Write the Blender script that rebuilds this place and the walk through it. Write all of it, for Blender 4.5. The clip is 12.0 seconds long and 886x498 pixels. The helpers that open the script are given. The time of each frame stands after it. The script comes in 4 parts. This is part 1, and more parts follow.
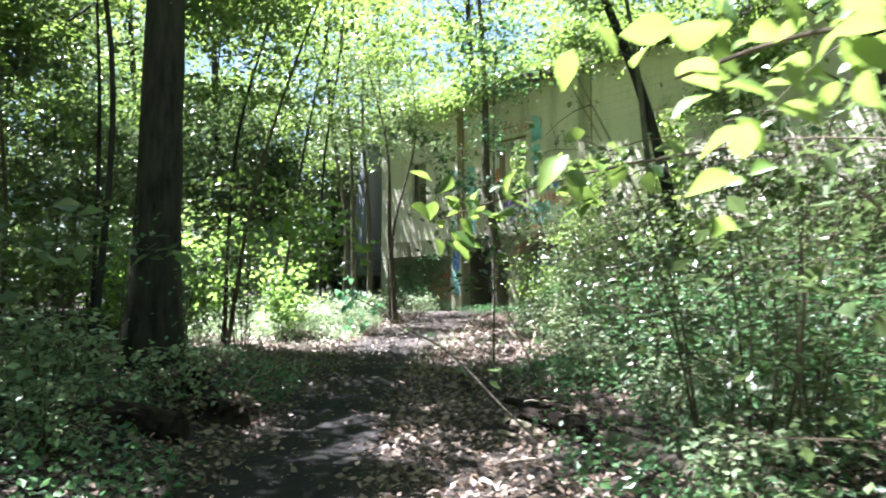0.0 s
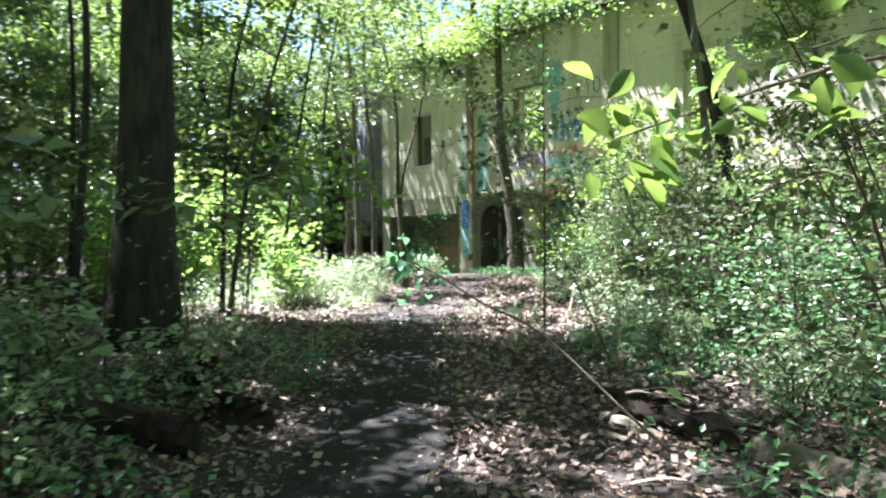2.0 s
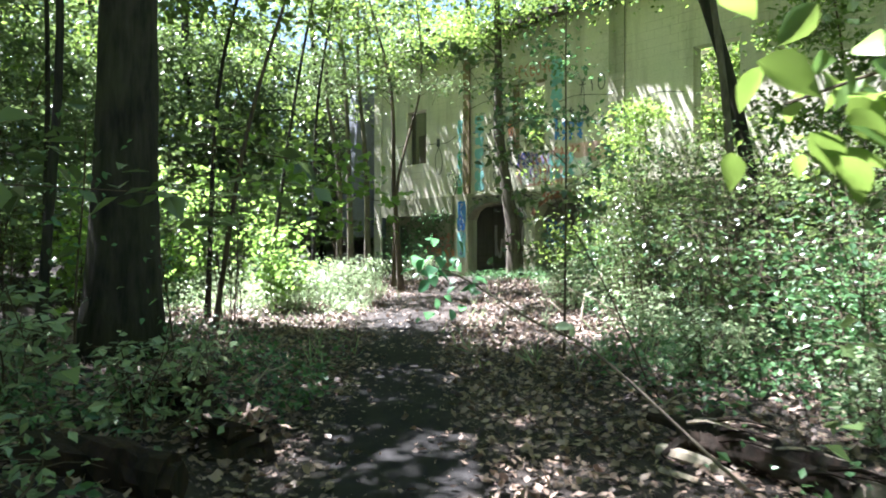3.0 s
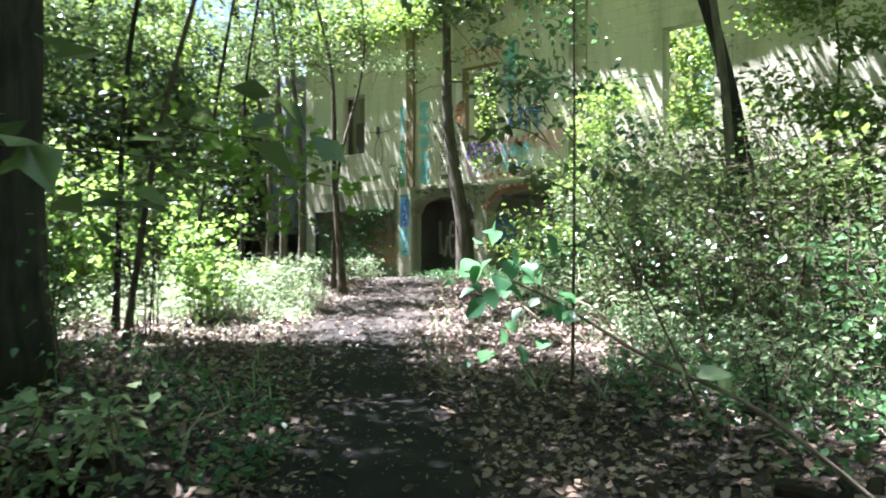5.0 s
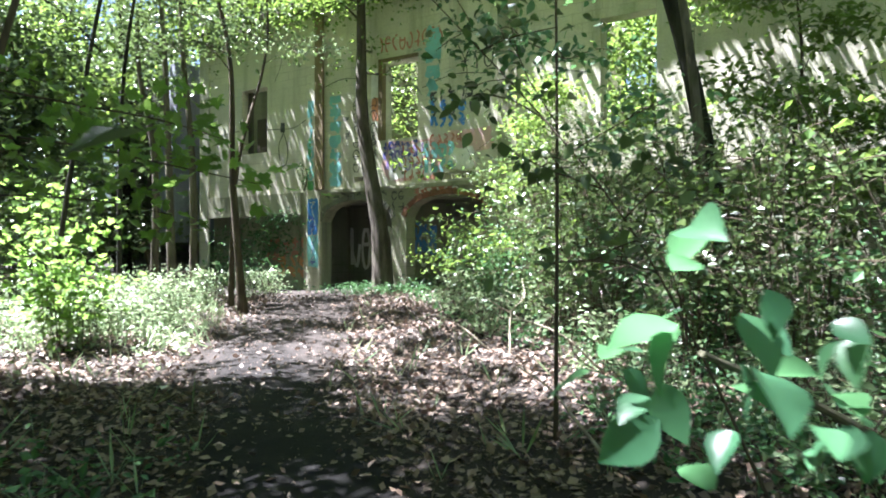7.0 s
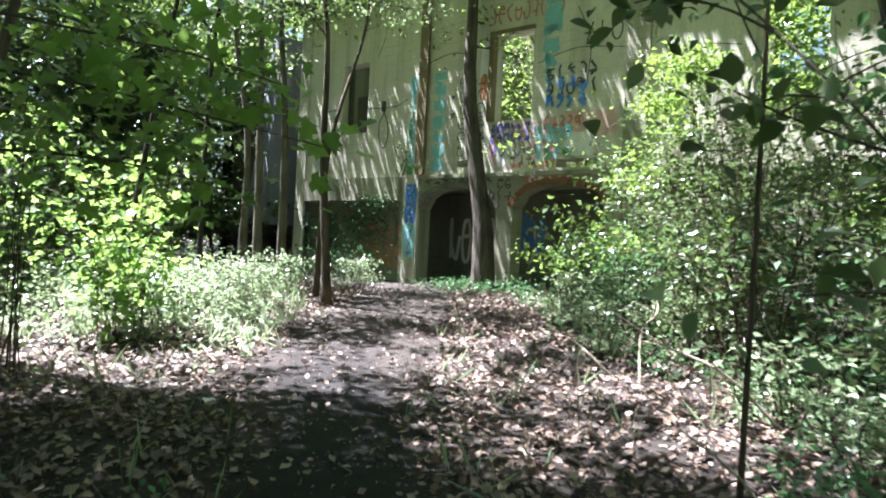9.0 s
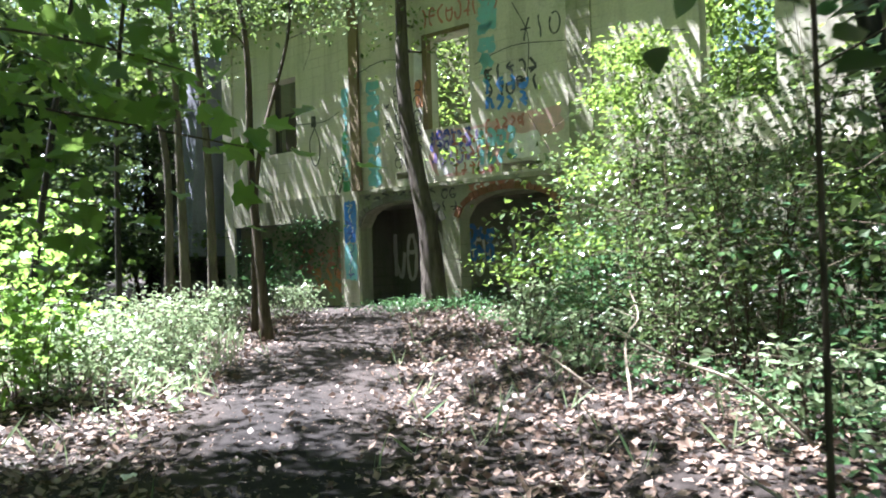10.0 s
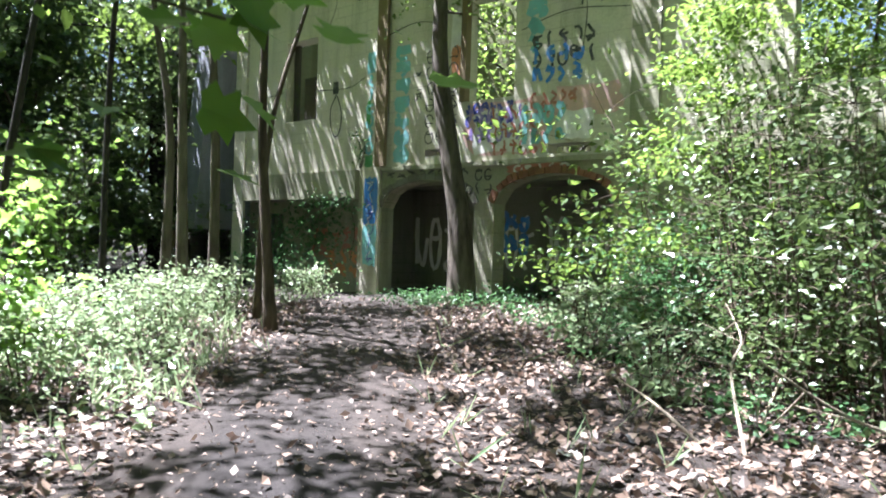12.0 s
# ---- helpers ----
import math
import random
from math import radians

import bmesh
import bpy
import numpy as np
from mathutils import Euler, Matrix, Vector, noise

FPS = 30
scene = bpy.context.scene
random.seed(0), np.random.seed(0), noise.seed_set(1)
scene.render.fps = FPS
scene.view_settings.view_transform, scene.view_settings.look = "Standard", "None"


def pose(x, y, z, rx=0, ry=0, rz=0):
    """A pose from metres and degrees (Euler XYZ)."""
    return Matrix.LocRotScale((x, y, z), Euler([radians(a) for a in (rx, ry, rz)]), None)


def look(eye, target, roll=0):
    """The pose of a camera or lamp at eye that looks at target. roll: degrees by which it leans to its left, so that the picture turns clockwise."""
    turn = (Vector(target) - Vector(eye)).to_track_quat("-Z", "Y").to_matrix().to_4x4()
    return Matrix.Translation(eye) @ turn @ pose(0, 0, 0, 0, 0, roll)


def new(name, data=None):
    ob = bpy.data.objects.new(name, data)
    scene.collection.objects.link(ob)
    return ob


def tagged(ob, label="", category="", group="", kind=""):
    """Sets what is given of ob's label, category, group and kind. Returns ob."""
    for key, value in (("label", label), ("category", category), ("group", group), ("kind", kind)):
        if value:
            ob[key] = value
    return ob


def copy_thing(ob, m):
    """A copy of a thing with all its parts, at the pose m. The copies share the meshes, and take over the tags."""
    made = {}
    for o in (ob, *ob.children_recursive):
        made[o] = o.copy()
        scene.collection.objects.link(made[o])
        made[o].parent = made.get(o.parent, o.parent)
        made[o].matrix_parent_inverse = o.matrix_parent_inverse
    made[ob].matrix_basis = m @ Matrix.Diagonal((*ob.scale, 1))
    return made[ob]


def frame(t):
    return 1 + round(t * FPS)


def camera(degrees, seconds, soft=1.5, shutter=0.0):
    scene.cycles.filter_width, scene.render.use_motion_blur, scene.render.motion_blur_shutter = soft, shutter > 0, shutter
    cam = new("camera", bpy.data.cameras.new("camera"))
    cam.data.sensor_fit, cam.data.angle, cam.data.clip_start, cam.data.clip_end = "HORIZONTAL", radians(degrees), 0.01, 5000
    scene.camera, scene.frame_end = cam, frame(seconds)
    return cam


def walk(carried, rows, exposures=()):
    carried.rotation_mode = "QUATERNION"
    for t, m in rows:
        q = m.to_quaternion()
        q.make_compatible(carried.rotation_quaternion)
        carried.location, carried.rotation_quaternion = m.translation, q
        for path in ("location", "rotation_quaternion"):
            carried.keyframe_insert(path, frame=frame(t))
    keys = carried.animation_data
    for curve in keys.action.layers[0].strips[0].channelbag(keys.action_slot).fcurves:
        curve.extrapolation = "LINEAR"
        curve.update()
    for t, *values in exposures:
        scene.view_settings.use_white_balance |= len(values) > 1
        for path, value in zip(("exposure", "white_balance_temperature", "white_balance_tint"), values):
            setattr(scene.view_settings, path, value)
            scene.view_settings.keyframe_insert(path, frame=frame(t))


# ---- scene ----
# ---- camera and its walk ----
cam = camera(63.2, 12.0, soft=1.9, shutter=0.5)
PATH = [
    (0, 0.061, -0.027, 1.492, -0.07, 2.93, 0.01),
    (0.5, -0.106, 0.338, 1.481, 1.31, 2.14, 0.23),
    (1, -0.277, 0.716, 1.487, -0.49, 0.90, -0.12),
    (1.5, -0.458, 1.156, 1.484, 1.93, -2.00, -0.27),
    (2, -0.668, 1.614, 1.495, -1.22, -0.20, 0.49),
    (2.5, -0.846, 2.050, 1.492, -4.69, -1.13, 0.74),
    (3, -0.974, 2.464, 1.503, -2.48, -0.06, -0.08),
    (5, -1.454, 4.273, 1.506, -8.71, -0.25, -0.03),
    (5.5, -1.496, 4.701, 1.506, -11.85, -0.45, 0.27),
    (6, -1.499, 5.160, 1.492, -14.15, -0.50, -1.94),
    (6.5, -1.503, 5.651, 1.517, -16.21, 0.51, 0.35),
    (8.5, -1.178, 7.348, 1.550, -17.22, -0.27, -2.55),
    (9, -1.144, 7.770, 1.561, -8.52, -0.31, -2.99),
    (9.5, -1.148, 8.237, 1.569, -12.60, 1.56, 0.98),
    (10, -1.142, 8.698, 1.554, -13.36, 1.05, 1.66),
    (10.5, -1.136, 9.103, 1.575, -13.54, 0.77, 0.40),
    (11, -1.166, 9.563, 1.595, -13.52, 1.02, 0.24),
    (11.5, -1.152, 9.930, 1.585, -12.77, 1.17, -0.02),
    (12, -1.103, 10.294, 1.578, -12.52, 0.04, -1.80),
]
walk(cam, [(t, pose(x, y, z, 90 + pitch, roll, yaw)) for t, x, y, z, yaw, pitch, roll in PATH],
     exposures=[(0.0, 3.75, 5850, 14), (3.0, 3.85, 5850, 14), (6.0, 3.75, 5800, 14), (9.0, 3.5, 5750, 16), (12.0, 3.45, 5750, 16)])

# ---- sky and sun ----
SUN_FROM = Vector((-0.375, 0.26, 1.0)).normalized()
sky_world = bpy.data.worlds.new("sky")
scene.world = sky_world
sky_world.use_nodes = True
wn = sky_world.node_tree.nodes
sky = wn.new("ShaderNodeTexSky")
sky.sky_type, sky.sun_disc = "NISHITA", False
sky.sun_elevation = math.asin(SUN_FROM.z)
sky.sun_rotation = math.atan2(SUN_FROM.x, SUN_FROM.y)
sky_world.node_tree.links.new(sky.outputs[0], wn["Background"].inputs[0])
wn["Background"].inputs[1].default_value = 0.02
sun_data = bpy.data.lights.new("sun", "SUN")
sun_data.energy, sun_data.angle, sun_data.color = 5.0, radians(0.55), (1.0, 0.97, 0.93)
sun = new("sun", sun_data)
sun.matrix_world = look(SUN_FROM * 60, (0, 0, 0))

# ---- materials ----


def material(name, rough=0.8):
    m = bpy.data.materials.new(name)
    m.use_nodes = True
    nt = m.node_tree
    b = nt.nodes["Principled BSDF"]
    b.inputs["Roughness"].default_value = rough
    b.inputs["Specular IOR Level"].default_value = 0.25
    return m, nt, b


def node(nt, kind, **inputs):
    n = nt.nodes.new(kind)
    for k, v in inputs.items():
        n.inputs[k].default_value = v
    return n


def noise_tex(nt, scale, detail=6.0, rough=0.6, coord="Object", stretch=None):
    tc = nt.nodes.new("ShaderNodeTexCoord")
    out = tc.outputs[coord]
    if stretch:
        mp = nt.nodes.new("ShaderNodeMapping")
        mp.inputs["Scale"].default_value = stretch
        nt.links.new(out, mp.inputs[0])
        out = mp.outputs[0]
    n = nt.nodes.new("ShaderNodeTexNoise")
    n.inputs["Scale"].default_value, n.inputs["Detail"].default_value, n.inputs["Roughness"].default_value = scale, detail, rough
    nt.links.new(out, n.inputs["Vector"])
    return n


def ramp(nt, src, *stops):
    r = nt.nodes.new("ShaderNodeValToRGB")
    el = r.color_ramp.elements
    while len(el) < len(stops):
        el.new(0.5)
    for e, (p, c) in zip(el, stops):
        e.position, e.color = p, (*c, 1)
    nt.links.new(src, r.inputs[0])
    return r


def mix(nt, fac, a, b, mode="MIX"):
    m = nt.nodes.new("ShaderNodeMix")
    m.data_type, m.blend_type = "RGBA", mode
    for sock, v in ((m.inputs[0], fac), (m.inputs[6], a), (m.inputs[7], b)):
        if hasattr(v, "links"):
            nt.links.new(v, sock)
        else:
            sock.default_value = v if isinstance(v, float) else (*v, 1)
    return m.outputs[2]


def bump(nt, b, src, strength=0.4, dist=0.02):
    n = nt.nodes.new("ShaderNodeBump")
    n.inputs["Strength"].default_value, n.inputs["Distance"].default_value = strength, dist
    nt.links.new(src, n.inputs["Height"])
    nt.links.new(n.outputs[0], b.inputs["Normal"])


def leaf_material(name, dark, light, through_col, share=0.45, rough=0.38):
    m, nt, b = material(name, rough)
    b.inputs["Specular IOR Level"].default_value = 0.5
    geo = nt.nodes.new("ShaderNodeNewGeometry")
    r = ramp(nt, geo.outputs["Random Per Island"], (0.0, dark), (0.55, light), (1.0, [0.6 * a + 0.4 * c for a, c in zip(light, through_col)]))
    big = noise_tex(nt, 0.9, 2.0)
    col = mix(nt, 0.35, r.outputs[0], ramp(nt, big.outputs[0], (0.3, dark), (0.7, light)).outputs[0])
    nt.links.new(col, b.inputs["Base Color"])
    tr = nt.nodes.new("ShaderNodeBsdfTranslucent")
    tcol = mix(nt, 0.5, col, through_col)
    nt.links.new(tcol, tr.inputs[0])
    ms = nt.nodes.new("ShaderNodeMixShader")
    ms.inputs[0].default_value = share
    nt.links.new(b.outputs[0], ms.inputs[1])
    nt.links.new(tr.outputs[0], ms.inputs[2])
    nt.links.new(ms.outputs[0], nt.nodes["Material Output"].inputs[0])
    return m


LEAF_CANOPY = leaf_material("canopy leaves", (0.02, 0.05, 0.012), (0.10, 0.175, 0.036), (0.30, 0.42, 0.08), 0.42, 0.32)
LEAF_SHRUB = leaf_material("shrub leaves", (0.014, 0.032, 0.010), (0.085, 0.13, 0.048), (0.20, 0.28, 0.09), 0.28, 0.32)
LEAF_COOL = leaf_material("cool green leaves", (0.025, 0.07, 0.03), (0.08, 0.165, 0.07), (0.14, 0.28, 0.09), 0.34, 0.32)
# paler than the leaf itself: strong sunlight is mixed into this colour
LEAF_SUNPALE = leaf_material("low plants", (0.04, 0.09, 0.035), (0.26, 0.34, 0.19), (0.42, 0.50, 0.27), 0.34, 0.3)
LEAF_BROAD = leaf_material("broad lobed leaves", (0.05, 0.11, 0.03), (0.12, 0.22, 0.05), (0.34, 0.52, 0.10), 0.6, 0.35)
LEAF_TEAL = leaf_material("teal green broad leaves", (0.03, 0.10, 0.05), (0.075, 0.19, 0.09), (0.17, 0.38, 0.15), 0.48, 0.35)
LEAF_DRY = leaf_material("dry leaves", (0.035, 0.02, 0.014), (0.21, 0.142, 0.105), (0.46, 0.33, 0.26), 0.05, 0.55)


def bark_material(name, dark, light, moss=0.0):
    m, nt, b = material(name, 0.9)
    n = noise_tex(nt, 9.0, 8.0, 0.65, stretch=(1, 1, 0.16))
    n2 = noise_tex(nt, 1.7, 3.0)
    c = ramp(nt, n.outputs[0], (0.35, dark), (0.68, light)).outputs[0]
    c = mix(nt, ramp(nt, n2.outputs[0], (0.42, (0, 0, 0)), (0.7, (moss, moss, moss))).outputs[0], c, (0.10, 0.12, 0.05))
    nt.links.new(c, b.inputs["Base Color"])
    bump(nt, b, n.outputs[0], 0.9, 0.03)
    return m


BARK_DARK = bark_material("dark furrowed bark", (0.009, 0.008, 0.007), (0.045, 0.038, 0.033), 0.15)
BARK_GREY = bark_material("grey smooth bark", (0.05, 0.04, 0.032), (0.17, 0.14, 0.115), 0.35)
BARK_BROWN = bark_material("dark brown bark", (0.03, 0.024, 0.02), (0.11, 0.09, 0.075), 0.2)
BARK_THIN = bark_material("thin brown stems", (0.035, 0.025, 0.018), (0.12, 0.09, 0.065), 0.1)
DEADWOOD = bark_material("bleached dead wood", (0.16, 0.13, 0.10), (0.42, 0.36, 0.28), 0.05)
ROTTEN = bark_material("rotten dark wood", (0.005, 0.004, 0.003), (0.028, 0.015, 0.010), 0.05)


def ground_material():
    m, nt, b = material("forest soil", 0.95)
    tc = nt.nodes.new("ShaderNodeTexCoord")
    sep = nt.nodes.new("ShaderNodeSeparateXYZ")
    nt.links.new(tc.outputs["Object"], sep.inputs[0])
    # the trodden track runs along y, half a metre either side of x = -1.1
    wob = noise_tex(nt, 0.8, 5.0, 0.7)
    def math_node(op, a, c):
        n = nt.nodes.new("ShaderNodeMath")
        n.operation = op
        for s, v in zip(n.inputs, (a, c)):
            if hasattr(v, "links"):
                nt.links.new(v, s)
            else:
                s.default_value = v
        return n.outputs[0]
    off = math_node("ABSOLUTE", math_node("ADD", sep.outputs[0], 1.1), 0.0)
    off = math_node("ADD", off, math_node("MULTIPLY", math_node("SUBTRACT", wob.outputs[0], 0.5), 0.9))
    track = ramp(nt, off, (0.40, (1, 1, 1)), (0.66, (0, 0, 0))).outputs[0]
    fade = nt.nodes.new("ShaderNodeMapRange")
    for k, v in (("From Min", 13.0), ("From Max", 18.0), ("To Min", 1.0), ("To Max", 0.0)):
        fade.inputs[k].default_value = v
    nt.links.new(sep.outputs[1], fade.inputs[0])
    track = math_node("MULTIPLY", track, fade.outputs[0])
    fine = noise_tex(nt, 38.0, 8.0, 0.75)
    mid = noise_tex(nt, 3.2, 6.0, 0.65)
    earth = mix(nt, 0.5, ramp(nt, fine.outputs[0], (0.3, (0.011, 0.009, 0.008)), (0.7, (0.055, 0.043, 0.037))).outputs[0],
                ramp(nt, mid.outputs[0], (0.3, (0.015, 0.012, 0.010)), (0.7, (0.06, 0.048, 0.042))).outputs[0])
    dark = ramp(nt, fine.outputs[0], (0.3, (0.011, 0.010, 0.010)), (0.75, (0.020, 0.018, 0.0185))).outputs[0]
    nt.links.new(mix(nt, track, earth, dark), b.inputs["Base Color"])
    bump(nt, b, fine.outputs[0], 0.8, 0.03)
    return m


SOIL = ground_material()


def concrete_material(name, base, stain, moss, warm):
    m, nt, b = material(name, 0.9)
    n = noise_tex(nt, 0.55, 7.0, 0.65)
    drip = noise_tex(nt, 1.6, 6.0, 0.6, stretch=(1, 1, 0.12))
    fine = noise_tex(nt, 24.0, 6.0, 0.7)
    c = mix(nt, ramp(nt, n.outputs[0], (0.38, (0, 0, 0)), (0.66, (1, 1, 1))).outputs[0], base, warm)
    c = mix(nt, ramp(nt, drip.outputs[0], (0.50, (0, 0, 0)), (0.72, (0.75, 0.75, 0.75))).outputs[0], c, stain)
    n3 = noise_tex(nt, 0.9, 8.0, 0.7)
    c = mix(nt, ramp(nt, n3.outputs[0], (0.56, (0, 0, 0)), (0.74, (0.8, 0.8, 0.8))).outputs[0], c, moss)
    c = mix(nt, 0.35, c, ramp(nt, fine.outputs[0], (0.3, (0.25, 0.25, 0.25)), (0.7, (0.9, 0.9, 0.9))).outputs[0], "MULTIPLY")
    # courses of blockwork telegraph faintly through the render
    tc = nt.nodes.new("ShaderNodeTexCoord")
    sp, cb = nt.nodes.new("ShaderNodeSeparateXYZ"), nt.nodes.new("ShaderNodeCombineXYZ")
    nt.links.new(tc.outputs["Object"], sp.inputs[0])
    nt.links.new(sp.outputs[0], cb.inputs[0])
    nt.links.new(sp.outputs[2], cb.inputs[1])
    br = nt.nodes.new("ShaderNodeTexBrick")
    for k, val in (("Scale", 1.0), ("Brick Width", 0.42), ("Row Height", 0.21), ("Mortar Size", 0.012), ("Mortar Smooth", 0.6)):
        br.inputs[k].default_value = val
    nt.links.new(cb.outputs[0], br.inputs["Vector"])
    patch = ramp(nt, n.outputs[0], (0.45, (0, 0, 0)), (0.62, (0.35, 0.35, 0.35))).outputs[0]
    mort = mix(nt, patch, (0, 0, 0), br.outputs["Fac"])
    c = mix(nt, mort, c, [0.45 * q for q in stain])
    nt.links.new(c, b.inputs["Base Color"])
    bump(nt, b, fine.outputs[0], 0.5, 0.02)
    return m


PLASTER = concrete_material("weathered plaster", (0.60, 0.57, 0.47), (0.27, 0.25, 0.19), (0.27, 0.30, 0.17), (0.68, 0.63, 0.54))
CONCRETE = concrete_material("mossy concrete", (0.33, 0.33, 0.25), (0.12, 0.12, 0.08), (0.13, 0.19, 0.06), (0.40, 0.37, 0.29))
GREY_PAINT = concrete_material("grey painted concrete", (0.24, 0.25, 0.31), (0.14, 0.14, 0.15), (0.12, 0.14, 0.09), (0.30, 0.31, 0.38))
INNER = concrete_material("dark inner concrete", (0.20, 0.20, 0.17), (0.09, 0.09, 0.07), (0.10, 0.14, 0.06), (0.24, 0.22, 0.19))
OLIVE = concrete_material("mossy rear wall", (0.16, 0.18, 0.09), (0.09, 0.09, 0.045), (0.08, 0.13, 0.03), (0.22, 0.21, 0.12))
RUST = concrete_material("rusty timber", (0.20, 0.15, 0.09), (0.10, 0.07, 0.045), (0.14, 0.13, 0.07), (0.26, 0.20, 0.13))
BRICK = concrete_material("red brick", (0.20, 0.09, 0.06), (0.14, 0.06, 0.04), (0.14, 0.14, 0.07), (0.34, 0.17, 0.12))
ROOFING = concrete_material("dark roof edge", (0.07, 0.06, 0.05), (0.03, 0.03, 0.025), (0.07, 0.10, 0.03), (0.10, 0.08, 0.06))


def paint(name, col):
    m, nt, b = material(name, 0.6)
    n = noise_tex(nt, 7.0, 6.0, 0.7)
    nt.links.new(ramp(nt, n.outputs[0], (0.3, [0.55 * a + 0.12 for a in col]), (0.6, col)).outputs[0], b.inputs["Base Color"])
    return m


PAINT = {k: paint(k + " spray paint", v) for k, v in dict(
    cyan=(0.20, 0.46, 0.50), blue=(0.05, 0.20, 0.62), navy=(0.05, 0.06, 0.32), black=(0.04, 0.04, 0.045), pink=(0.60, 0.38, 0.36),
    white=(0.72, 0.70, 0.68), red=(0.42, 0.15, 0.11), orange=(0.55, 0.22, 0.10), green=(0.08, 0.30, 0.10), violet=(0.30, 0.22, 0.55)).items()}

# ---- mesh helpers ----
rng = np.random.default_rng(7)


class Soup:
    """Collects arrays of vertices and faces for one mesh."""

    def __init__(self):
        self.v, self.f, self.n = [], [], 0

    def add(self, v, f):
        self.v.append(np.asarray(v, float))
        self.f.extend((np.asarray(f) + self.n).tolist())
        self.n += len(v)

    def mesh(self, name, mat, smooth=False):
        me = bpy.data.meshes.new(name)
        me.from_pydata(np.concatenate(self.v).tolist(), [], self.f)
        me.materials.append(mat)
        if smooth:
            me.shade_smooth()
        return me


def box(s, lo, hi, jitter=0.0):
    x0, y0, z0 = lo
    x1, y1, z1 = hi
    v = np.array([(x, y, z) for z in (z0, z1) for x, y in ((x0, y0), (x1, y0), (x1, y1), (x0, y1))], float)
    if jitter:
        v += rng.uniform(-jitter, jitter, v.shape)
    s.add(v, [(3, 2, 1, 0), (4, 5, 6, 7), (0, 1, 5, 4), (1, 2, 6, 5), (2, 3, 7, 6), (3, 0, 4, 7)])


def smooth_line(points, n):
    p = np.asarray(points, float)
    q = np.vstack([2 * p[0] - p[1], p, 2 * p[-1] - p[-2]])
    out = []
    for t in np.linspace(0, len(p) - 1 - 1e-6, n):
        i, u = int(t), t - int(t)
        a, b, c, d = q[i:i + 4]
        out.append(0.5 * (2 * b + (c - a) * u + (2 * a - 5 * b + 4 * c - d) * u * u + (3 * b - a - 3 * c + d) * u ** 3))
    return np.array(out)


def tube(s, points, r0, r1, sides=7, n=10, flare=0.0, rough=0.0, ridge=0.0):
    p = smooth_line(points, n)
    t = np.gradient(p, axis=0)
    t /= np.linalg.norm(t, axis=1)[:, None]
    ref = np.array((0.31, 0.95, 0.05)) if abs(t[0][2]) > 0.6 else np.array((0, 0, 1.0))
    a = np.cross(t, ref)
    a /= np.linalg.norm(a, axis=1)[:, None]
    b = np.cross(t, a)
    w = np.linspace(0, 1, n)
    r = r0 + (r1 - r0) * w + flare * np.exp(-w * n * 0.9)
    ang = np.linspace(0, 2 * np.pi, sides, endpoint=False)
    rr = r[:, None] * (1 + rough * rng.uniform(-1, 1, (n, sides)))
    if ridge:
        rr = rr * (1 + ridge * rng.uniform(-1, 1, sides))
    v = p[:, None] + rr[..., None] * (np.cos(ang)[None, :, None] * a[:, None] + np.sin(ang)[None, :, None] * b[:, None])
    f = [(i * sides + j, i * sides + (j + 1) % sides, (i + 1) * sides + (j + 1) % sides, (i + 1) * sides + j) for i in range(n - 1) for j in range(sides)]
    s.add(v.reshape(-1, 3), f)
    s.f.append([s.n - sides + j for j in range(sides)])
    s.f.append([s.n - n * sides + j for j in reversed(range(sides))])
    return p


def unit(v):
    return v / (np.linalg.norm(v, axis=-1, keepdims=True) + 1e-9)


def leaves(s, at, size, width=0.55, droop=0.25, flat=1.2, out=None, many=False, crease=1.0):
    """Folded leaves at the points; many: six-sided leaves for those close by."""
    at = np.asarray(at, float)
    n = len(at)
    d = rng.normal(size=(n, 3)) * (1, 1, 0.5)
    if out is not None:
        d += out
    d[:, 2] -= droop
    d = unit(d)
    nn = rng.normal(size=(n, 3)) + (0, 0, flat)
    side = unit(np.cross(d, nn))
    up = np.cross(side, d)
    ln = (size * rng.uniform(0.6, 1.35, n))[:, None]
    hw = ln * width * 0.5
    fold = crease * hw * rng.uniform(0.1, 0.6, n)[:, None]
    if many:
        rows = []
        for t, w in ((0, 0.03), (0.15, 0.62), (0.35, 0.98), (0.55, 0.95), (0.78, 0.55), (1.0, 0.02)):
            mid = at + d * ln * t - up * ln * 0.22 * t * t
            rows += [mid - side * hw * w + up * fold * w, mid, mid + side * hw * w + up * fold * w]
        base = np.arange(n)[:, None] * 18
        s.add(np.stack(rows, 1).reshape(-1, 3), np.concatenate([base + np.array((3 * i + k, 3 * i + k + 1, 3 * i + k + 4, 3 * i + k + 3)) for i in range(5) for k in (0, 1)]))
        return
    k = np.stack([at, at + d * ln * 0.45 + side * hw + up * fold, at + d * ln, at + d * ln * 0.45 - side * hw + up * fold], 1)
    base = np.arange(n)[:, None] * 4
    s.add(k.reshape(-1, 3), np.concatenate([base + np.array((0, 1, 2)), base + np.array((0, 2, 3))]))


